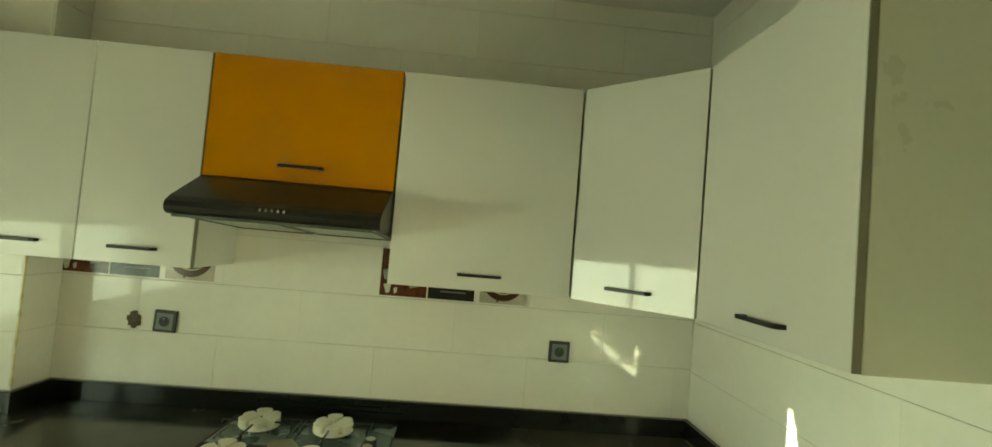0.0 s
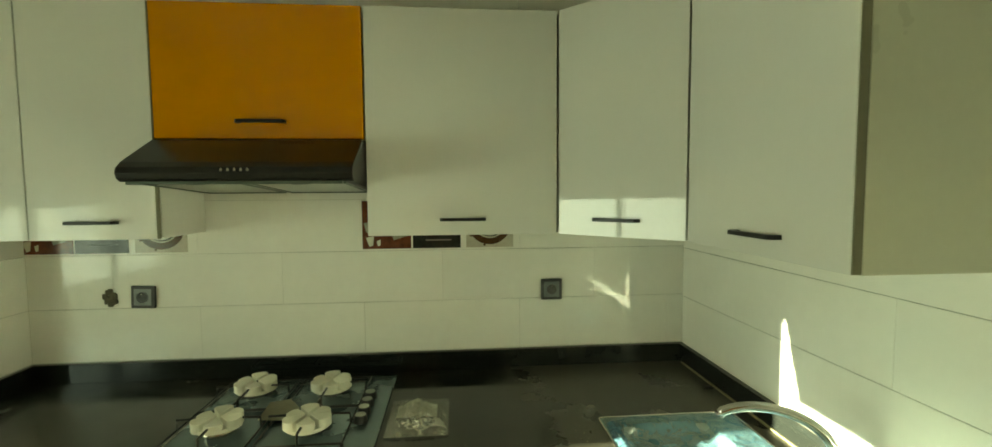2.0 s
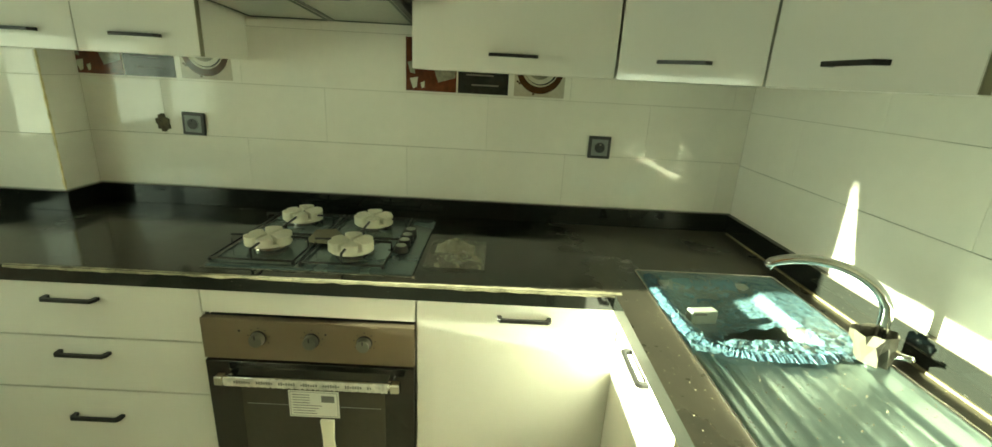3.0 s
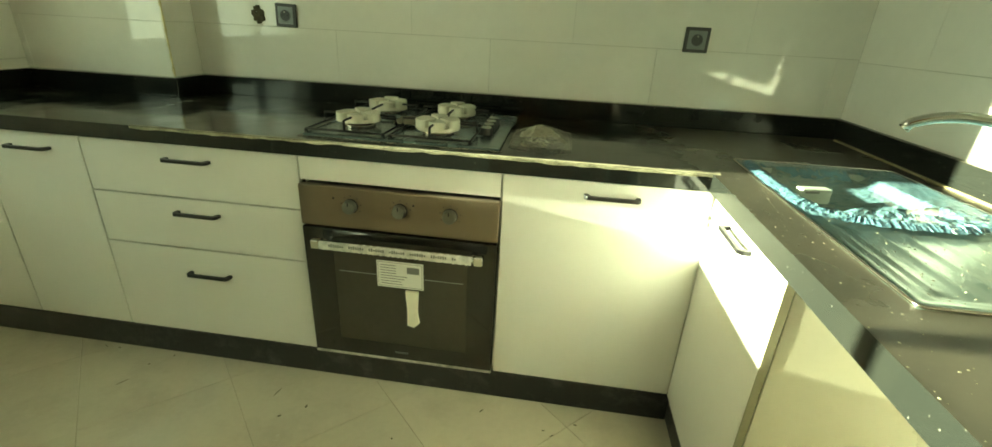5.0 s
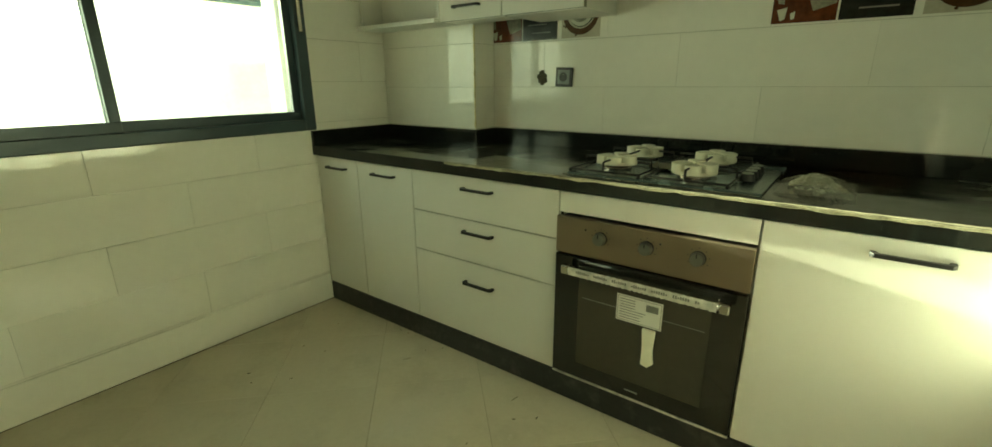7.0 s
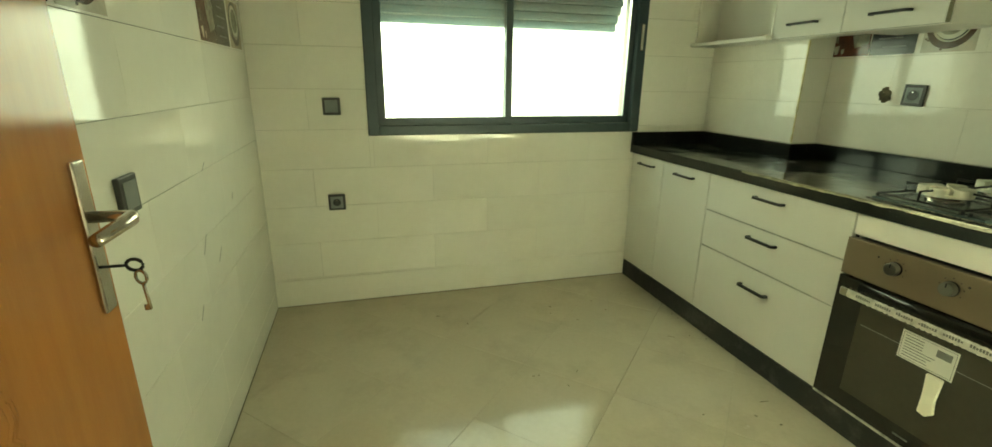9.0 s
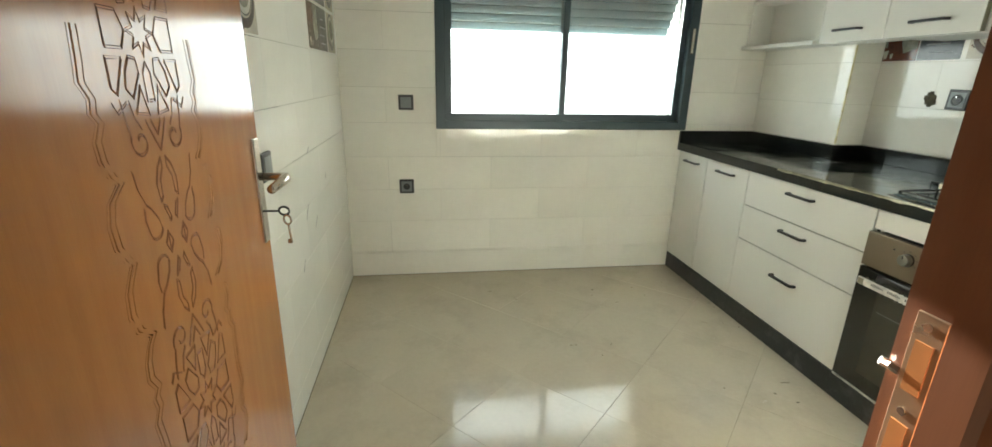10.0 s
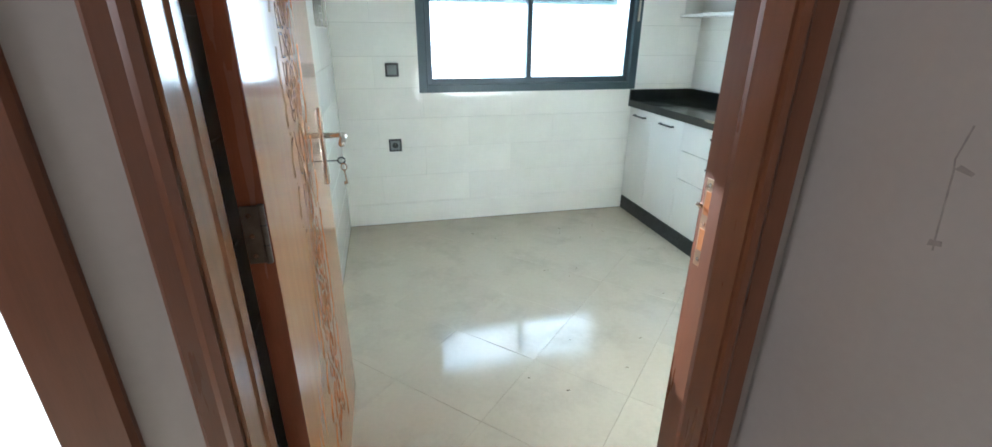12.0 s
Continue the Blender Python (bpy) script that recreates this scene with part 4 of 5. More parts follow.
spots = ((-0.175, -0.115, 0.034, "front"), (0.082, -0.130, 0.034, "front"), (-0.175, 0.150, 0.034, ""), (0.082, 0.137, 0.034, ""))
for x, y, z, _ in spots:
    bm = cyl(bmesh.new(), (x, y, 0.007), 0.048, 0.010, 28, bevel=0.002)
    cyl(bm, (x, y, 0.017), 0.036, 0.012, 28, bevel=0.003)
    part("burner", bm, M["satin"], hob, "metal burner cap")
    bm = bmesh.new()
    n = 6
    for k in range(n):
        a0, a1 = 2 * math.pi * k / n + 0.26, 2 * math.pi * (k + 1) / n + 0.10
        r = 0.071 if k % 2 else 0.066
        ring = [(x + 0.006 * math.cos((a0 + a1) / 2), y + 0.006 * math.sin((a0 + a1) / 2))]
        for i in range(10):
            lobe = r * (1 - 0.13 * abs(i / 4.5 - 1) ** 3)
            ring.append((x + lobe * math.cos(a0 + (a1 - a0) * i / 9), y + lobe * math.sin(a0 + (a1 - a0) * i / 9)))
        low, top = [bm.verts.new((*q, 0.028)) for q in ring], [bm.verts.new((*q, 0.052 + (0.003 if k % 2 else 0))) for q in ring]
        bm.faces.new(low[::-1]), bm.faces.new(top)
        for i in range(11):
            bm.faces.new((low[i], low[(i + 1) % 11], top[(i + 1) % 11], top[i]))
    cyl(bm, (x, y, 0.022 if y > 0 or x > 0 else 0.027), 0.065, 0.010, 32)
    bmesh.ops.recalc_face_normals(bm, faces=bm.faces)
    disc = tagged(new("foam_disc", finish("foam_disc", bm, M["foam"])), "white slotted foam disc packed over a hob burner", "foam disc", "foam discs on the hob")
    disc.matrix_basis = pose(1.694, -0.341, COUNTER)
for cx in (-0.175, 0.082):
    bm = bmesh.new()
    x0, x1, y0, y1, z = cx - 0.118, cx + 0.118, -0.232, 0.236, 0.030
    for yy0, yy1 in ((y0, -0.003), (0.003, y1)):
        tube(bm, [(x0, yy0, 0.014), (x1, yy0, 0.014), (x1, yy1, 0.014), (x0, yy1, 0.014)], 0.0036, 8, closed=True)
        ym = (yy0 + yy1) / 2 + (0.004 if yy0 < 0 else 0.0)
        for p, q in (((x0, ym), (cx - 0.035, ym)), ((x1, ym), (cx + 0.035, ym)), ((cx, yy0), (cx, ym - 0.035)), ((cx, yy1), (cx, ym + 0.035))):
            tube(bm, [(p[0], p[1], 0.012), (p[0] * 0.98 + q[0] * 0.02, p[1] * 0.98 + q[1] * 0.02, 0.044), (q[0], q[1], 0.046)], 0.0038, 8)
        for p in ((x0, yy0), (x1, yy0), (x0, yy1), (x1, yy1)):
            cyl(bm, (p[0], p[1], 0.006), 0.006, 0.008, 10)
    part("pan_support", bm, M["black"], hob, "black enamelled pan support", smooth=True)
for y in (-0.100, -0.044, 0.009, 0.067):
    knob = part("knob", cyl(bmesh.new(), (0.226, y, 0.008), 0.021, 0.022, 24, r2=0.018, bevel=0.002), M["plastic"], hob, "dark plastic control knob")
    part("cap", cyl(bmesh.new(), (0.226, y, 0.030), 0.016, 0.003, 24, bevel=0.001), M["filter"], knob, "pale grey knob cap")
bm = bmesh.new()
prism(bm, [(-0.10, -0.09), (-0.02, -0.10), (0.0, -0.02), (-0.05, 0.05), (-0.11, 0.03)], 2, 0.018, 0.0195)
card = part("packing_card", bm, M["pale_card"], hob, "scrap of pale packing card")
card.matrix_basis = pose(0.02, 0.01, 0.0)

bag = thing("plastic_bag", (2.092, -0.418, COUNTER + 0.001), "clear plastic bag of small metal fittings lying on the worktop", "plastic bag")
bm = bmesh.new()
n, m = 22, 26
grid = [[bm.verts.new((-0.092 + 0.184 * i / n + 0.006 * noise.noise((i, j, 4)), -0.120 + 0.240 * j / m + 0.006 * noise.noise((j, i, 8)),
                       0.003 + (0.034 * max(0, 1 - (i / n * 2 - 1) ** 2) * max(0, 1 - (j / m * 2 - 1) ** 2) + 0.010 * abs(noise.noise((i * 0.45, j * 0.45, 2)))) * (1 if 0 < i < n and 0 < j < m else 0)))
         for j in range(m + 1)] for i in range(n + 1)]
for i in range(n):
    for j in range(m):
        bm.faces.new((grid[i][j], grid[i + 1][j], grid[i + 1][j + 1], grid[i][j + 1]))
part("film", bm, M["bag"], bag, "creased clear film", smooth=True)
bm = bmesh.new()
grid = [[bm.verts.new((-0.070 + 0.125 * i / 16, 0.085 * (j / 12) - 0.005, 0.004 + 0.030 * math.sin(math.pi * i / 16) * math.sin(math.pi * j / 12) + 0.016 * abs(noise.noise((i * 0.6, j * 0.6, 5))) * math.sin(math.pi * i / 16)))
         for j in range(13)] for i in range(17)]
for i in range(16):
    for j in range(12):
        bm.faces.new((grid[i][j], grid[i + 1][j], grid[i + 1][j + 1], grid[i][j + 1]))
part("crumpled_wad", bm, M["wad"], bag, "crumpled pale wrapping inside the bag")
bm = bmesh.new()
for i in range(90):
    a, r = random.uniform(0, 6.28), random.uniform(0, 1) ** 0.5
    x, y, z = 0.060 * r * math.cos(a), -0.045 + 0.050 * r * math.sin(a), random.uniform(0.002, 0.012)
    d = Vector((random.uniform(-1, 1), random.uniform(-1, 1), random.uniform(-0.2, 0.2))).normalized() * random.uniform(0.006, 0.013)
    tube(bm, [(x, y, z), (x + d.x, y + d.y, z + abs(d.z))], random.uniform(0.0015, 0.0035), 6)
part("fittings", bm, M["chrome"], bag, "small metal screws and nozzles")

# ---- sink ----
sink = thing("sink", (0, 0, 0), "stainless steel sink with a ribbed drainer, torn blue film on it", "kitchen sink")
X0, X1, Y0, Y1 = SINK
SZ = COUNTER + 0.004
BOWL = (X0 + 0.050, X1 - 0.105, -0.892, Y1 - 0.050)


def rounded(x0, x1, y0, y1, r, n=6):
    pts = []
    for cx, cy, a in ((x1 - r, y1 - r, 0), (x0 + r, y1 - r, 90), (x0 + r, y0 + r, 180), (x1 - r, y0 + r, 270)):
        pts += [(cx + r * math.cos(radians(a + 90 * i / n)), cy + r * math.sin(radians(a + 90 * i / n))) for i in range(n + 1)]
    return pts


def loft(bm, loops, cap=True):
    rings = [[bm.verts.new(p) for p in lp] for lp in loops]
    k = len(rings[0])
    for A, Bq in zip(rings, rings[1:]):
        for i in range(k):
            bm.faces.new((A[i], A[(i + 1) % k], Bq[(i + 1) % k], Bq[i]))
    if cap:
        bm.faces.new(rings[-1])
    return bm


bm = bmesh.new()
nx, ny = 56, 100
DR = (X0 + 0.045, X1 - 0.075, Y0 + 0.035, -0.935)


def sheet_z(x, y):
    z = SZ
    e = min(x - X0, X1 - x, y - Y0, Y1 - y)
    z -= 0.004 * max(0, 1 - e / 0.006)
    z -= 0.004 * min(1, max(0, (e - 0.016) / 0.008))
    if DR[0] < x < DR[1] and DR[2] < y < DR[3]:
        f = min(1, min(x - DR[0], DR[1] - x, y - DR[2], DR[3] - y) / 0.014)
        z -= 0.007 * f
        ph = (x - DR[0]) / (DR[1] - DR[0]) * 6
        if y > DR[2] + 0.035 and y < DR[3] - 0.02:
            z += 0.0022 * f * max(0, math.cos(2 * math.pi * (ph - 0.5))) ** 1.5
    return z


pts = {}
for i in range(nx + 1):
    for j in range(ny + 1):
        x, y = X0 + (X1 - X0) * i / nx, Y0 + (Y1 - Y0) * j / ny
        pts[i, j] = (x, y)
keep = {}
inside = lambda x, y: BOWL[0] - 0.004 < x < BOWL[1] + 0.004 and BOWL[2] - 0.004 < y < BOWL[3] + 0.004
for (i, j), (x, y) in pts.items():
    keep[i, j] = bm.verts.new((x, y, sheet_z(x, y)))
for i in range(nx):
    for j in range(ny):
        q = [(i, j), (i + 1, j), (i + 1, j + 1), (i, j + 1)]
        if not all(inside(*pts[k]) for k in q):
            bm.faces.new([keep[k] for k in q])
bmesh.ops.delete(bm, geom=[v for v in bm.verts if not v.link_faces], context="VERTS")
part("sheet", bm, M["steel"], sink, "stainless steel rim and ribbed drainer", smooth=True)
bm = bmesh.new()
loops = []
for inset, dz in ((-0.014, -0.0035), (0.0, -0.004), (0.006, -0.012), (0.012, -0.060), (0.020, -0.140), (0.045, -0.155), (0.10, -0.158)):
    loops.append([(x, y, SZ + dz) for x, y in rounded(BOWL[0] + inset, BOWL[1] - inset, BOWL[2] + inset, BOWL[3] - inset, max(0.02, 0.070 - inset * 0.3), 8)])
part("bowl", loft(bm, loops), M["bowl"], sink, smooth=True)
part("rim", tube(bmesh.new(), [(x, y, COUNTER + 0.0035) for x, y in rounded(X0 + 0.001, X1 - 0.001, Y0 + 0.001, Y1 - 0.001, 0.012, 4)], 0.0028, 8, closed=True), M["satin"], sink, "bright rolled steel rim", smooth=True)
part("drain", cyl(bmesh.new(), ((BOWL[0] + BOWL[1]) / 2, (BOWL[2] + BOWL[3]) / 2, SZ - 0.157), 0.040, 0.004, 28, bevel=0.001), M["chrome"], sink)

film = thing("protective_film", (0, 0, 0), "torn wrinkled translucent blue protective film over the sink bowl", "protective film")
bm = bmesh.new()
n, k = 130, 34
HCX, HCY = 2.853, -0.826
rings = []
for j in range(k + 1):
    f = (j / k) ** 1.25
    ring = []
    for i in range(n):
        a = 2 * math.pi * i / n
        c, s = math.cos(a), math.sin(a)
        lim = ((X1 - 0.008 - HCX) if c > 0 else (HCX - X0 - 0.008)) / max(abs(c), 1e-6)
        lim = min(lim, ((Y1 - 0.010 - HCY) if s > 0 else 0.110) / max(abs(s), 1e-6))
        edge = 1 + (0.05 * noise.noise((c * 7, s * 7, 0)) + 0.05 * noise.noise((c * 30, s * 30, 0)) if s < 0 else 0.012 * noise.noise((c * 20, s * 20, 0)))
        hole = 1 / math.sqrt(((c - 0.5 * s) / 0.098) ** 2 + (s / 0.062) ** 2) * (1 + 0.18 * noise.noise((c * 3, s * 3, 5)) + 0.10 * noise.noise((c * 22, s * 22, 9)))
        r = hole + (lim * edge - hole) * f
        x, y = HCX + r * c, HCY + r * s
        x = min(max(x, X0 + 0.005), X1 - 0.005)
        inb = min(x - BOWL[0], BOWL[1] - x, y - BOWL[2], BOWL[3] - y)
        sag = 0.016 * min(1, max(0, inb / 0.025)) + 0.018 * min(1, max(0, inb / 0.10)) + 0.012 * math.exp(-((x - 2.745) ** 2 + (y + 0.735) ** 2) / 0.0018)
        crumple = abs(noise.noise((x * 34, y * 34, 1))) * 0.006 + abs(noise.noise((x * 85, y * 70, 6))) * 0.003
        near = math.exp(-((r - hole) / 0.035) ** 2)
        ruffle = (1.1 if s < 0 else 0.10) + 0.5 * max(0, c) ** 2 + 0.35 * max(0, -c) ** 4
        pleat = 0.006 * abs(noise.noise((a * 14, f * 2, 3))) * (1.2 if s < 0 else 0.2)
        z = SZ + 0.002 - sag + crumple * (0.05 + ruffle) + (0.009 if s < 0.1 else 0.001) * near + pleat
        ring.append(bm.verts.new((x, y, z)))
    rings.append(ring)
for Aq, Bq in zip(rings, rings[1:]):
    for i in range(n):
        bm.faces.new((Aq[i], Aq[(i + 1) % n], Bq[(i + 1) % n], Bq[i]))
part("sheet", bm, M["film"], film, "wrinkled blue film")
spine = [Vector(p) for p in ((2.672, -0.520, 0), (2.664, -0.600, 0), (2.664, -0.720, 0), (2.668, -0.850, 0), (2.690, -0.902, 0), (2.745, -0.930, 0), (2.830, -0.936, 0), (2.920, -0.932, 0), (2.985, -0.915, 0))]
bm = bmesh.new()
rows = []
for i in range(241):
    f = i / 240 * (len(spine) - 1.001)
    k, g = int(f), f - int(f)
    at, along = spine[k].lerp(spine[k + 1], g), (spine[k + 1] - spine[k]).normalized()
    out = Vector((along.y, -along.x, 0))
    wave = noise.noise((i * 0.45, 4, 1))
    wide = 0.020 + 0.010 * noise.noise((i * 0.09, 3, 7)) + 0.008 * noise.noise((i * 0.6, 8, 2))
    at.x += 0.004 * noise.noise((i * 0.2, 1, 5))
    at.y += 0.006 * noise.noise((i * 0.17, 2, 9))
    rows.append([bm.verts.new(at + out * off + Vector((0, 0, SZ + high + 0.006 * wave * lift))) for off, high, lift in
                 ((-wide, -0.004, 1.2), (-wide * 0.5, 0.006, 1.0), (0.0, 0.009, 0.8), (wide * 0.5, 0.006, 1.0), (wide, 0.001, 0.3))])
for p, q in zip(rows, rows[1:]):
    for k in range(4):
        bm.faces.new((p[k], q[k], q[k + 1], p[k + 1]))
part("gathered_edge", bm, M["gathered"], film, "gathered deep blue torn film edge")
bm = bmesh.new()
for i in range(150):
    x, y = random.uniform(X0 + 0.01, X1 - 0.01), random.uniform(Y0 + 0.01, -0.93)
    r, z = random.uniform(0.0004, 0.0012), sheet_z(x, y)
    box(bm, (x - r, y - r * random.uniform(0.6, 1.6), z), (x + r, y + r, z + r * 0.6))
tagged(new("debris", finish("debris", bm, M["edge"])), "small pale plaster crumbs on the steel drainer", "debris", "", "stuff")
scrap = thing("foam_scrap", (2.745, -0.735, SZ - 0.030), "small scrap of white foam lying in the blue film", "foam scrap")
part("scrap", B((-0.036, -0.014, 0.0), (0.036, 0.014, 0.036), bevel=0.004, seg=2), M["card_pale"], scrap)
part("print", B((-0.028, -0.0152, 0.026), (0.004, -0.0138, 0.031)), M["ink"], scrap)
scrap.rotation_euler[2] = 0.15

tap = thing("kitchen_tap", (3.030, -0.930, SZ), "polished chrome swan-neck tap with a card collar round its base", "kitchen tap")
part("base", cyl(bmesh.new(), (0, 0, -0.004), 0.026, 0.050, 28, r2=0.023, bevel=0.003), M["chrome"], tap, smooth=True)
bm = bmesh.new()
dx, dy = -0.205, 0.092
ln = math.hypot(dx, dy)
path, radii = [(0, 0, 0.04), (0, 0, 0.09)], [0.013, 0.012]
for i in range(17):
    a = radians(180 - 128 * i / 16)
    f = (1 + math.cos(a)) / (1 + math.cos(radians(52)))
    path.append((dx * f, dy * f, 0.105 + 0.098 * math.sin(a)))
    radii.append(0.0125 - 0.002 * i / 16)
path.append((dx * 1.035, dy * 1.035, 0.170))
radii.append(0.0115)
tube(bm, path, 0.0115, 16, radii=radii)
part("spout", bm, M["chrome"], tap, "curved chrome spout", smooth=True)
bm = bmesh.new()
ring = [[bm.verts.new(((0.034 + 0.014 * noise.noise((i * 0.9, k, 3)) + 0.004 * k) * math.cos(2 * math.pi * i / 18) - 0.004 * k, (0.034 + 0.014 * noise.noise((i * 0.8, k, 7))) * math.sin(2 * math.pi * i / 18),
                       0.004 + 0.023 * k + 0.009 * noise.noise((i * 0.7, 9, k)))) for i in range(18)] for k in range(4)]
for lo_ring, hi_ring in zip(ring, ring[1:]):
    for i in range(18):
        bm.faces.new((lo_ring[i], lo_ring[(i + 1) % 18], hi_ring[(i + 1) % 18], hi_ring[i]))
part("collar", bm, M["card"], tap, "crumpled pale card collar")
bm = bmesh.new()
tube(bm, [(0.008, -0.02, 0.030), (0.018, -0.045, 0.040), (0.022, -0.065, 0.046)], 0.007, 10, radii=[0.012, 0.007, 0.006])
part("lever", bm, M["chrome"], tap, "chrome mixer lever", smooth=True)

# ---- wall cabinets ----
UB, UT, UY = 1.390, 2.122, -0.300
shelf = thing("open_shelf_unit", (0, 0, 0), "white open corner shelf unit with one middle shelf", "shelf unit", "wall cabinets")
bm = B((0.003, UY - 0.03, UB), (0.560, -0.160, UB + 0.018), bevel=0.001)
part("bottom_board", bm, M["carcass"], shelf)
part("shelf_board", B((0.003, UY + 0.0, 1.640), (0.542, -0.164, 1.656), bevel=0.001), M["carcass"], shelf)
part("top_board", B((0.003, UY, UT - 0.018), (0.560, -0.160, UT), bevel=0.001), M["carcass"], shelf)
part("side_board", B((0.542, UY, UB + 0.018), (0.560, -0.160, UT - 0.018), bevel=0.001), M["carcass"], shelf)
part("side_board", B((0.003, UY, UB + 0.018), (0.018, -0.160, UT - 0.018), bevel=0.001), M["carcass"], shelf)
part("back_board", B((0.018, -0.164, UB + 0.018), (0.542, -0.160, UT - 0.018)), M["carcass"], shelf)


def wall_cab(x0, x1, z0, z1, hx, hz, label, material=None, back=-0.002):
    c = thing("wall_cabinet", (0, 0, 0), label, "wall cabinet", "wall cabinets")
    part("carcass", B((x0 + 0.006, UY + 0.034, z0 + 0.002), (x1 - 0.006, back, z1 - 0.002)), M["carcass"], c)
    d = front("door", c, x0, x1, z0, z1, UY, material)
    handle((hx, UY, hz), 0, d)
    return c


wall_cab(0.562, 0.912, UB, UT, 0.727, 1.446, "glossy white wall cabinet with one narrow closed door", back=-0.160)
beside = wall_cab(0.912, 1.286, UB, UT, 1.100, 1.446, "glossy white wall cabinet with one closed door beside the hood")
part("edge_band", B((1.2842, UY + 0.001, UB + 0.003), (1.2872, UY + 0.018, UT - 0.003)), M["edge_band"], beside, "dark edge band of the door")
wall_cab(1.288, 1.925, 1.702, UT, 1.612, 1.757, "glossy orange wall cabinet with a closed flap above the hood", M["orange"])
wall_cab(1.928, 2.552, UB, UT, 2.237, 1.444, "glossy white wall cabinet with one wide closed door")
corner = thing("corner_wall_cabinet", (0, 0, 0), "glossy white corner wall cabinet with a diagonal closed door", "wall cabinet", "wall cabinets")
part("carcass", prism(bmesh.new(), [(2.560, UY + 0.040), (2.560, -0.002), (EAST - 0.002, -0.002), (EAST - 0.002, -0.590), (2.896, -0.590)], 2, UB + 0.002, UT - 0.002), M["carcass"], corner)
part("door", prism(bmesh.new(), [(2.557, UY - 0.003), (2.850, -0.596), (2.863, -0.583), (2.570, UY + 0.010)], 2, UB + 0.0015, UT - 0.0015, bevel=0.001), M["white"], corner)
cdoor = [o for o in corner.children if o.name.startswith("door")][0]
handle((2.704, -0.450, 1.444), 3, cdoor, long=0.150)
side = thing("wall_cabinet", (0, 0, 0), "glossy white wall cabinet over the sink with one closed door", "wall cabinet", "wall cabinets")
part("carcass", B((2.888, -1.126, UB + 0.002), (EAST - 0.002, -0.610, UT - 0.002)), M["carcass"], side)
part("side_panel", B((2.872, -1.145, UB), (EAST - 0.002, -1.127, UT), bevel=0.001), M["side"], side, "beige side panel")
part("edge_band", B((2.8545, -1.1455, UB + 0.002), (2.8705, -1.1425, UT - 0.002)), M["edge_band"], side, "dark brown edge band")
sd = part("door", B((2.853, -1.143, UB + 0.0015), (2.871, -0.6025, UT - 0.0015), bevel=0.0012), M["white"], side)
handle((2.853, -0.905, 1.438), 1, sd)

# ---- hood ----
hood = thing("cooker_hood", (0, 0, 0), "black slim visor cooker hood with five buttons and steel filters", "cooker hood")
HX0, HX1 = 1.296, 1.925
shell = [(-0.010, 1.695), (-0.295, 1.700), (-0.325, 1.698), (-0.465, 1.622), (-0.487, 1.606), (-0.492, 1.590), (-0.486, 1.574), (-0.470, 1.566), (-0.455, 1.572), (-0.010, 1.576)]
part("body", prism(bmesh.new(), shell, 0, HX0, HX1, bevel=0.003), M["hood"], hood, "black enamelled hood body")
part("filter_frame", prism(bmesh.new(), [(-0.455, 1.567), (-0.030, 1.537), (-0.030, 1.5745), (-0.455, 1.5745)], 0, HX0 + 0.012, HX1 - 0.012, bevel=0.001), M["hood"], hood)
for x0, x1 in ((HX0 + 0.030, 1.600), (1.618, HX1 - 0.030)):
    panel = part("filter", prism(bmesh.new(), [(-0.430, 1.5635), (-0.070, 1.5375), (-0.070, 1.5435), (-0.440, 1.5700)], 0, x0, x1, bevel=0.001), M["filter"], hood, "pale grease filter panel")
    rim_pts = [(x0 + 0.004, -0.436, 1.5640), (x1 - 0.004, -0.436, 1.5640), (x1 - 0.004, -0.068, 1.5375), (x0 + 0.004, -0.068, 1.5375)]
    part("filter_rim", tube(bmesh.new(), rim_pts, 0.0045, 6, closed=True), M["rim"], panel, "dark green grey filter rim")
    part("latch", B(((x0 + x1) / 2 - 0.02, -0.420, 1.5585), ((x0 + x1) / 2 + 0.02, -0.400, 1.5625)), M["plastic"], panel)
for k in range(5):
    bm = cyl(bmesh.new(), (0, 0, 0), 0.0062, 0.006, 14, 1)
    bmesh.ops.transform(bm, matrix=Matrix.Translation((1.572 + 0.0175 * k, -0.4905, 1.597)) @ Matrix.Diagonal((0.62, 1, 1.15, 1)), verts=bm.verts)
    part("button", bm, M["satin"], hood, "small oval metal button")
bm = bmesh.new()
for k in range(9):
    x = 1.68 + 0.012 * k
    prism(bm, [(-0.335, 1.694), (-0.350, 1.6865), (-0.350, 1.6850), (-0.335, 1.6925)], 0, x, x + 0.006)
part("vents", bm, M["black"], hood)
part("light_strip", B((HX0 + 0.02, -0.480, 1.5590), (HX1 - 0.03, -0.458, 1.5680), bevel=0.001), M["rim"], hood, "grey strip under the front edge")

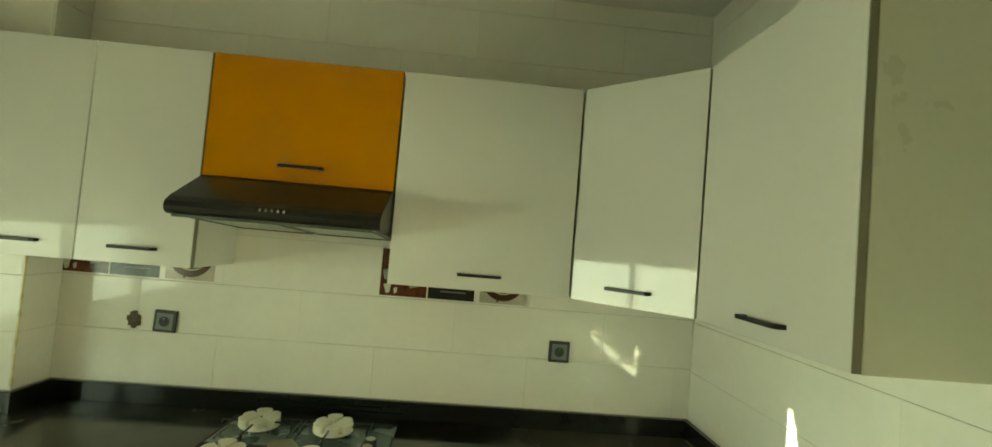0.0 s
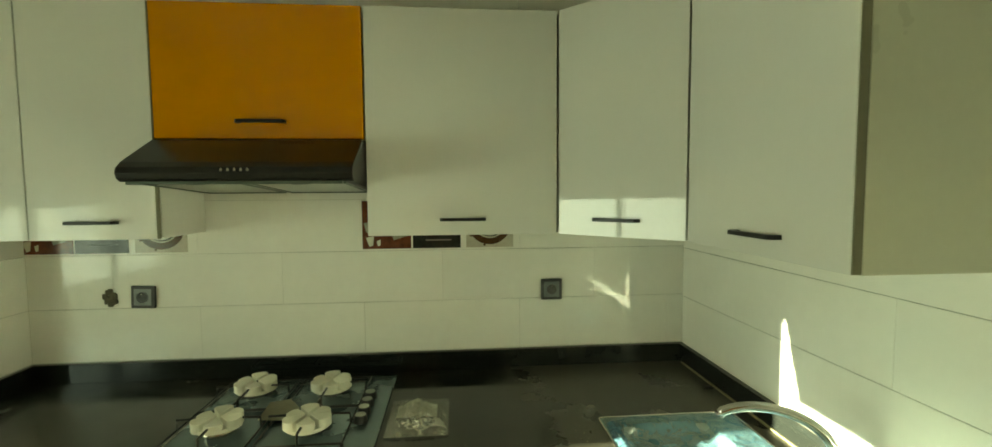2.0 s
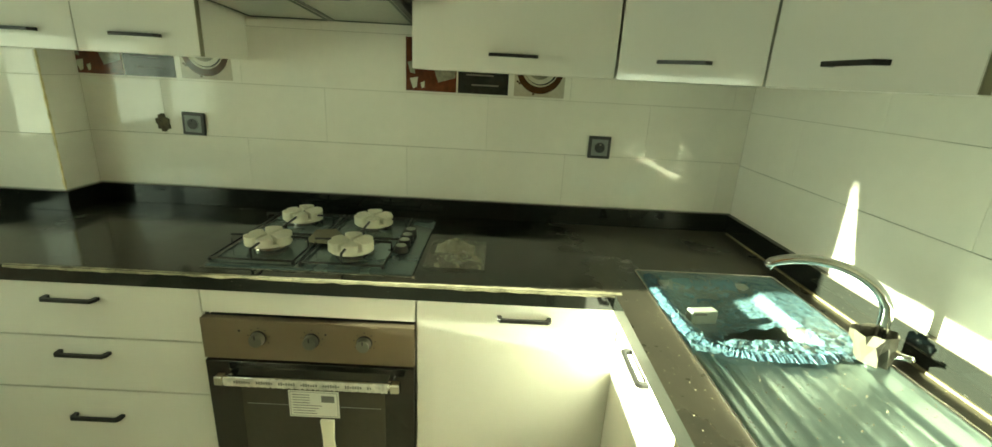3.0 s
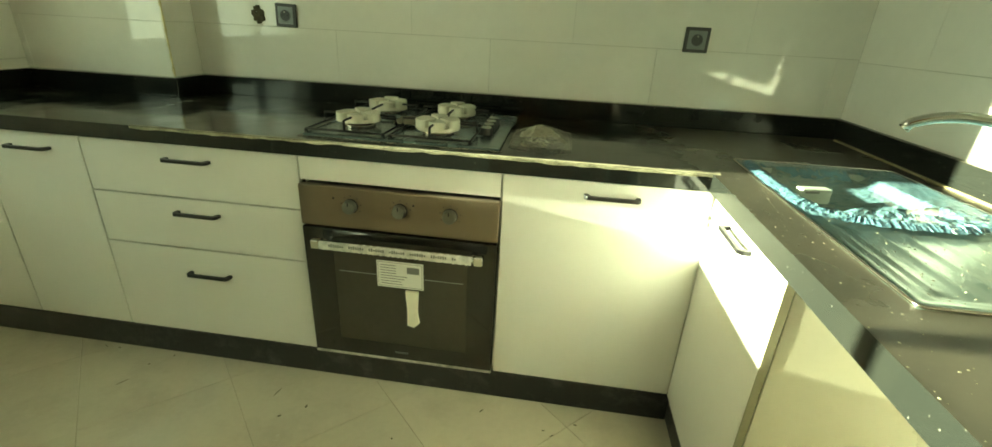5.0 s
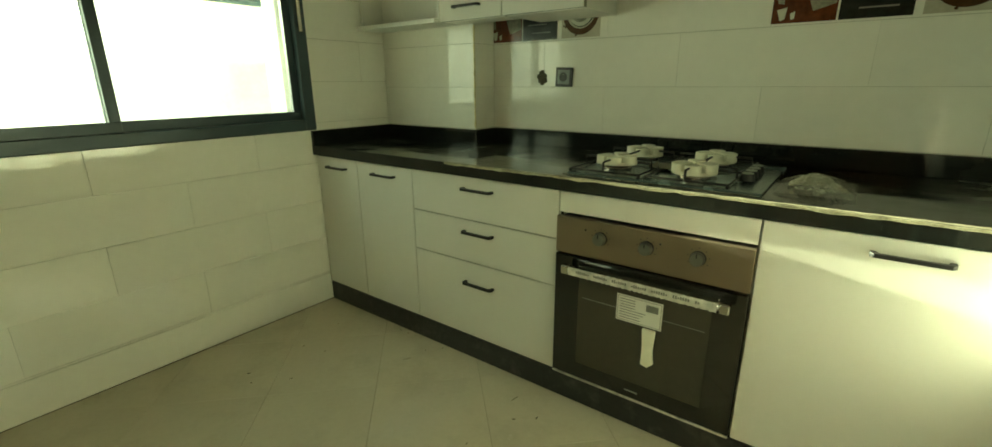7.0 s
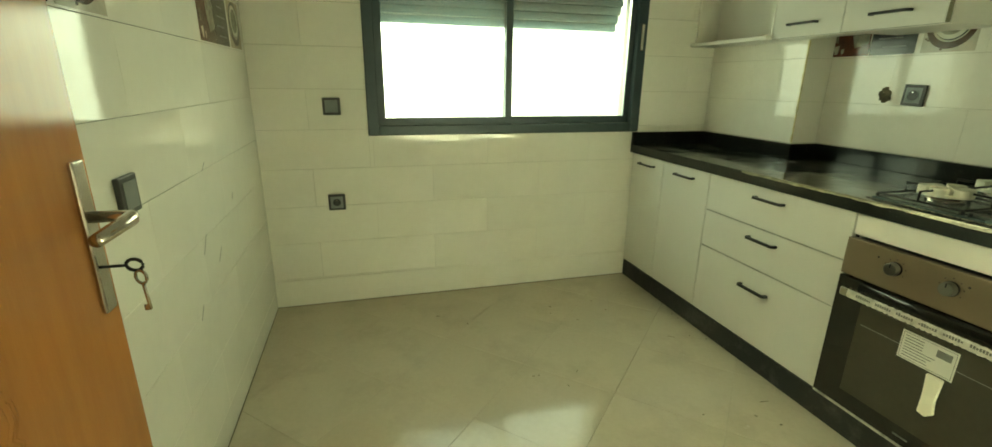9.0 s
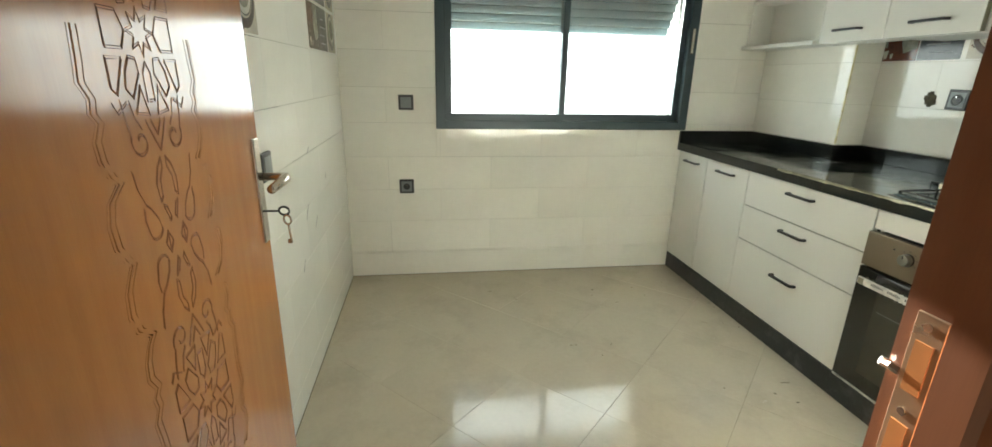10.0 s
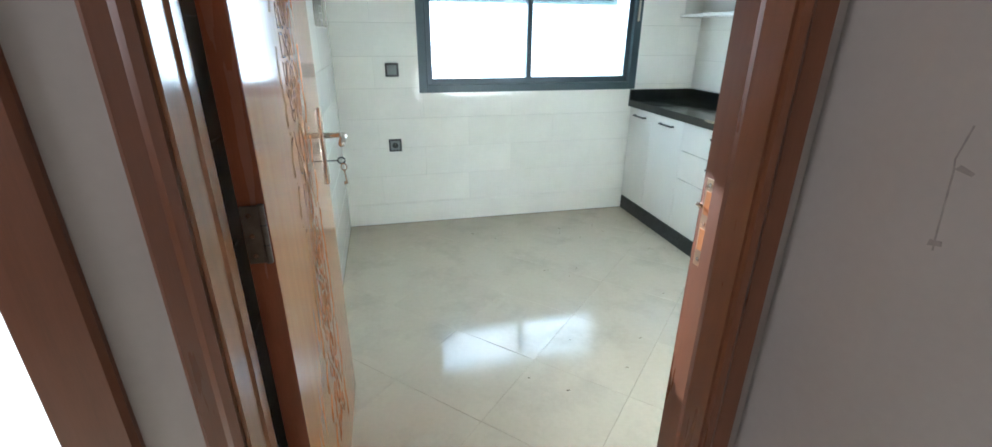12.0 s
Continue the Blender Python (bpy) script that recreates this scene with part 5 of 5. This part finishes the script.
# ---- printed tiles ----
def decor(name, origin, along, out, mirror=False):
    """A glazed strip with three printed squares: coffee set, slate board, cup seen from above."""
    t = thing(name, origin, "glazed cream tile printed with three coffee pictures", "decorated tile", "decorated tiles")
    o, u, d, up = Vector((0, 0, 0)), Vector(along), Vector(out), Vector((0, 0, 1))

    def quad(bm, a0, a1, z0, z1, h0, h1):
        c = [o + u * a + up * z + d * h for a in (a0, a1) for z in (z0, z1) for h in (h0, h1)]
        box(bm, c[0], c[-1])

    sq = [0.004, 0.196, 0.404]
    W, H = 0.186, 0.186
    q = bmesh.new()
    quad(q, sq[0], sq[0] + W, 0.006, 0.006 + H, 0.0002, 0.0012)
    part("coffee_picture", q, M["red_print"], t, "reddish coffee picture")
    for word, key2, outline in (("saucer", "print_grey", [(0.095, 0.100), (0.119, 0.033), (0.182, 0.052), (0.182, 0.182), (0.100, 0.182)]),
                                ("cup", "print_pale", [(0.014, 0.044), (0.044, 0.050), (0.040, 0.014), (0.026, 0.008)]),
                                ("cup", "print_pale", [(0.054, 0.030), (0.069, 0.036), (0.068, 0.014), (0.058, 0.010)]),
                                ("spoon", "print_grey", [(0.006, 0.100), (0.030, 0.106), (0.034, 0.060), (0.016, 0.064)])):
        q = bmesh.new()
        q.faces.new([q.verts.new(o + u * (sq[0] + a) + up * (0.006 + z) + d * 0.0016) for a, z in outline])
        part(word, q, M[key2], t)
    q = bmesh.new()
    quad(q, sq[1], sq[1] + W, 0.006, 0.006 + H, 0.0002, 0.0012)
    part("slate_picture", q, M["slate_print"], t, "dark slate picture")
    q = bmesh.new()
    for j, (a, b) in enumerate(((0.05, 0.15), (0.03, 0.13), (0.04, 0.16), (0.06, 0.12))):
        quad(q, sq[1] + a, sq[1] + b, 0.035 + 0.035 * j, 0.040 + 0.035 * j, 0.0012, 0.0016)
    part("lettering", q, M["socket"], t)
    q = bmesh.new()
    quad(q, sq[2], sq[2] + W, 0.006, 0.006 + H, 0.0002, 0.0010)
    part("saucer_picture", q, M["cream_print"], t)
    for r, key2, h, dx2, dz2 in ((0.086, "cup_print", 0.0013, 0, 0), (0.068, "cream_print", 0.0016, 0, 0.007), (0.061, "slate_print", 0.0019, 0.003, 0.006),
                                 (0.059, "print_pale", 0.0022, 0, 0.008), (0.047, "print_grey", 0.0025, -0.002, 0.012)):
        q = bmesh.new()
        n = 36
        q.faces.new([q.verts.new(o + u * (sq[2] + 0.093 + dx2 + r * math.cos(2 * math.pi * i / n)) + up * (0.103 + dz2 + r * math.sin(2 * math.pi * i / n)) + d * h) for i in range(n)])
        part("ring", q, M[key2], t)
    for bx, bz in ((0.012, 0.052), (0.020, 0.046), (0.072, 0.010)):
        q = bmesh.new()
        q.faces.new([q.verts.new(o + u * (sq[2] + bx + 0.005 * math.cos(2 * math.pi * i / 10)) + up * (0.006 + bz + 0.004 * math.sin(2 * math.pi * i / 10)) + d * 0.0013) for i in range(10)])
        part("coffee_bean", q, M["cup_print"], t)
    return t


decor("decorated_tile", (0.622, NORTH - 0.0005, 1.310), (1, 0, 0), (0, -1, 0))
decor("decorated_tile", (1.850, NORTH - 0.0005, 1.310), (1, 0, 0), (0, -1, 0))
decor("decorated_tile", (0.642, SOUTH + 0.0005, 1.300), (-1, 0, 0), (0, 1, 0))
decor("decorated_tile", (0.642, SOUTH + 0.0005, 1.500), (-1, 0, 0), (0, 1, 0))
decor("decorated_tile", (1.862, SOUTH + 0.0005, 1.300), (-1, 0, 0), (0, 1, 0))

# ---- small marks ----
bm = bmesh.new()
for i in range(34):
    x, y = random.uniform(0.2, 2.4), -0.66 - 1.3 * random.random() ** 3
    a, L, w = random.uniform(0, 6.28), random.uniform(0.003, 0.011), random.uniform(0.0015, 0.004)
    if i % 6 == 0:
        L, w = L * 2.2, w * 0.6
    c, s = math.cos(a), math.sin(a)
    n = 8
    q = []
    for k in range(n):
        r = random.uniform(0.6, 1.1)
        u, v = L * r * math.cos(2 * math.pi * k / n), w * r * math.sin(2 * math.pi * k / n)
        q.append((x + c * u - s * v, y + s * u + c * v))
    prism(bm, q, 2, 0.0003, 0.0012)
tagged(new("dirt_flakes", finish("dirt_flakes", bm, M["mortar"])), "small dried brown dirt flakes on the beige floor", "dirt", "", "stuff")
bm = bmesh.new()
rows = []
for i in range(61):
    z = 0.909 + 0.479 * i / 60
    w = 0.0045 + 0.0035 * noise.noise((z * 40, 3.3, 0)) + (0.0 if abs(z - 1.155) > 0.006 else -0.003)
    rows.append([bm.verts.new(p) for p in ((0.6440 - w, -0.1566, z), (0.6446, -0.1572, z), (0.6452, -0.1560 + w, z))])
for p, q in zip(rows, rows[1:]):
    for k in range(2):
        bm.faces.new((p[k], p[k + 1], q[k + 1], q[k]))
part("chipped_corner", bm, M["seal"], boxed, "chipped yellowed tile corner joint")

for x, z, a, L in ((0.93, 0.68, 50, 0.07), (0.80, 0.60, 40, 0.06), (0.83, 0.91, 35, 0.04), (0.55, 0.75, 60, 0.03), (1.05, 0.50, 48, 0.05)):
    c, s2 = math.cos(radians(a)), math.sin(radians(a))
    bm = tube(bmesh.new(), [(x - L / 2 * c, SOUTH + 0.0003, z + L / 2 * s2), (x, SOUTH + 0.0004, z + 0.002), (x + L / 2 * c, SOUTH + 0.0003, z - L / 2 * s2)], 0.0009, 5)
    tagged(new("scratch", finish("scratch", bm, M["socket"])), "thin grey scuff mark on the cream wall tiles", "scuff mark", "scuff marks")

mark = thing("chipped_mark", (2.850, HALL_Y, 1.10), "thin vertical chipped scratch on the grey mauve hall wall", "wall mark", "scuff marks")
bm = bmesh.new()
tube(bm, [(-0.006, -0.0004, 0.085), (-0.012, -0.0004, 0.045), (-0.009, -0.0004, 0.030), (-0.002, -0.0004, -0.050), (0.0, -0.0004, -0.066)], 0.0010, 6)
part("scratch", bm, M["old_scratch"], mark)
part("chip", prism(bmesh.new(), [(-0.009, 0.034), (0.010, 0.030), (0.012, 0.034), (-0.004, 0.040)], 1, -0.001, 0.0), M["old_scratch"], mark)
part("chip", prism(bmesh.new(), [(-0.008, -0.062), (0.007, -0.058), (0.006, -0.052), (-0.007, -0.054)], 1, -0.001, 0.0), M["old_scratch"], mark)

# ---- tiles ----
TILE_MESH = {}


def tile_mesh(w, h, d=0.007, gap=0.0007, ch=0.0008):
    key = (round(w, 3), round(h, 3))
    if key not in TILE_MESH:
        bm = bmesh.new()
        w, h = key
        gx = 0.0003
        lo = [(gx, gap), (w - gx, gap), (w - gx, h - gap), (gx, h - gap)]
        hi = [(gx + ch / 2, gap + ch), (w - gx - ch / 2, gap + ch), (w - gx - ch / 2, h - gap - ch), (gx + ch / 2, h - gap - ch)]
        a = [bm.verts.new((x, 0, z)) for x, z in lo]
        b = [bm.verts.new((x, -d + ch * 0.7, z)) for x, z in lo]
        c = [bm.verts.new((x, -d, z)) for x, z in hi]
        bm.faces.new(c)
        for r, s in ((a, b), (b, c)):
            for i in range(4):
                bm.faces.new((r[i], r[(i + 1) % 4], s[(i + 1) % 4], s[i]))
        bmesh.ops.recalc_face_normals(bm, faces=bm.faces)
        TILE_MESH[key] = finish("tile", bm, M["tile"])
    return TILE_MESH[key]


def cut(rects, hole):
    out = []
    for u0, u1, z0, z1 in rects:
        a0, a1, b0, b1 = max(u0, hole[0]), min(u1, hole[1]), max(z0, hole[2]), min(z1, hole[3])
        if a0 >= a1 or b0 >= b1:
            out.append((u0, u1, z0, z1))
            continue
        out += [r for r in ((u0, a0, z0, z1), (a1, u1, z0, z1), (a0, a1, z0, b0), (a0, a1, b1, z1)) if r[1] - r[0] > 0.008 and r[3] - r[2] > 0.008]
    return out


def tiled(parent, m, u0, u1, course, joint, offsets, holes=(), pitch=0.61, first=0.0, top=CEIL, high=0.2):
    """Tiles on a wall: m places (u, out, z) in the world; course: height of one course line; joint: one upright joint; offsets: the shift of each second course."""
    k = int((first - course) // high) - 1
    z = course + k * high
    row = k
    while z < top:
        a, b = max(z, first), min(z + high, top)
        if b - a > 0.008:
            s = joint + offsets[row % 2]
            n = int((u0 - s) // pitch)
            u = s + n * pitch
            while u < u1:
                c, d = max(u, u0), min(u + pitch, u1)
                if d - c > 0.008:
                    rects = [(c, d, a, b)]
                    for h in holes:
                        rects = cut(rects, h)
                    for q in rects:
                        ob = new("tile", tile_mesh(q[1] - q[0], q[3] - q[2]))
                        ob.parent = parent
                        ob.matrix_basis = m @ pose(q[0], 0, q[2])
                u += pitch
        z += high
        row += 1


tiled(wall_north, pose(0, NORTH + 0.007, 0), 0.644, EAST, 1.108, 0.940, (0.0, 0.305))
tiled(boxed, pose(0, -0.156 + 0.007, 0), 0.0, 0.644, 1.108, 0.940, (0.0, 0.305))
tiled(boxed, pose(0.637, 0, 0, 0, 0, 90), -0.156, 0.0, 1.108, 0.10, (0.0, 0.305))
tiled(wall_west, pose(WEST - 0.007, 0, 0, 0, 0, 90), SOUTH, -0.156, 0.157, -1.849, (0.0, 0.305), holes=((WIN[0], WIN[1], WIN[2], WIN[3]),), high=0.1965, first=0.0)
tiled(wall_east, pose(EAST + 0.007, 0, 0, 0, 0, -90), -NORTH, -PIER_Y, 1.100, 0.33, (0.0, 0.305))
tiled(wall_south, pose(0, SOUTH - 0.007, 0, 0, 0, 180), -PIER_X, 0.0, 1.100, -0.040, (0.0, 0.305), first=0.0)
tiled(wall_door, pose(PIER_X + 0.007, 0, 0, 0, 0, -90), -PIER_Y, 1.80, 1.472, 1.72, (0.0, 0.305))
tiled(wall_door, pose(0, PIER_Y - 0.007, 0, 0, 0, 180), -EAST, -PIER_X, 1.108, -3.0, (0.0, 0.305))
structure("joint", B((-0.004, SOUTH - 0.004, 0.0002), (0.0085, FY + 0.02, 0.0022)), M["mortar"], "dark dirty joint along the foot of the wall")
structure("joint", B((0.0085, SOUTH - 0.004, 0.0002), (PIER_X - 0.02, SOUTH + 0.002, 0.0022)), M["mortar"], "dark dirty joint along the foot of the wall")
structure("skirting", B((0.0, SOUTH, 0.0025), (0.008, FY + 0.02, 0.150), bevel=0.002), M["tile"], "cream tile skirting under the window")

FT = 0.405

ca, sa = math.cos(math.pi / 4), math.sin(math.pi / 4)
ox, oy = 1.400, -2.160
bm = bmesh.new()
g, ch = 0.0004, 0.0009
lo, hi = [(g, g), (FT - g, g), (FT - g, FT - g), (g, FT - g)], [(g + ch, g + ch), (FT - g - ch, g + ch), (FT - g - ch, FT - g - ch), (g + ch, FT - g - ch)]
va, vb, vc = [bm.verts.new((x, y, -0.008)) for x, y in lo], [bm.verts.new((x, y, -ch)) for x, y in lo], [bm.verts.new((x, y, 0)) for x, y in hi]
bm.faces.new(vc)
for r, s in ((va, vb), (vb, vc)):
    for i in range(4):
        bm.faces.new((r[i], r[(i + 1) % 4], s[(i + 1) % 4], s[i]))
bmesh.ops.recalc_face_normals(bm, faces=bm.faces)
fmesh = finish("floor_tile", bm, M["floor"])
for i in range(-14, 16):
    for j in range(-14, 16):
        x, y = ox + FT * (i * ca - j * sa), oy + FT * (i * sa + j * ca)
        cx, cy = x, y + FT * sa
        room = -0.28 < cx < 3.4 and -2.98 < cy < 0.28
        hall = HALL_X - 0.3 < cx < 4.6 and -5.0 < cy < HALL_Y + 0.28
        if room or hall:
            if cx < PIER_X - 0.28 and cy < SOUTH - 0.26:
                continue
            mesh = fmesh
            if cx < 0.05 or cy > -0.05 or cx > 4.3 or cy < -4.9:
                bm = bmesh.new()
                bm.from_mesh(fmesh)
                inv = pose(x, y, 0, 0, 0, 45).inverted()
                for co, no in (((-0.2, 0, 0), (-1, 0, 0)), ((0, 0.2, 0), (0, 1, 0)), ((4.55, 0, 0), (1, 0, 0)), ((0, -5.15, 0), (0, -1, 0))):
                    bmesh.ops.bisect_plane(bm, geom=bm.verts[:] + bm.edges[:] + bm.faces[:], plane_co=inv @ Vector(co), plane_no=inv.to_3x3() @ Vector(no), clear_outer=True)
                if not bm.faces:
                    continue
                mesh = finish("floor_tile", bm, M["floor"])
            ob = new("floor_tile", mesh)
            ob.parent = floor
            ob.matrix_basis = pose(x, y, random.uniform(-0.0005, 0), 0, 0, 45) @ pose(0, 0, 0, random.uniform(-0.10, 0.10), random.uniform(-0.10, 0.10), 0)

for a, b in (((PIER_X + 0.003, PIER_Y - 0.200, 0), (PIER_X + 0.0095, PIER_Y - 0.010, CEIL)), ((PIER_X + 0.003, PIER_Y - 0.0095, 0), (EAST, PIER_Y - 0.003, CEIL))):
    structure("tile_bed", B(a, b), M["grout"], "pale grout bed behind the wall tiles")
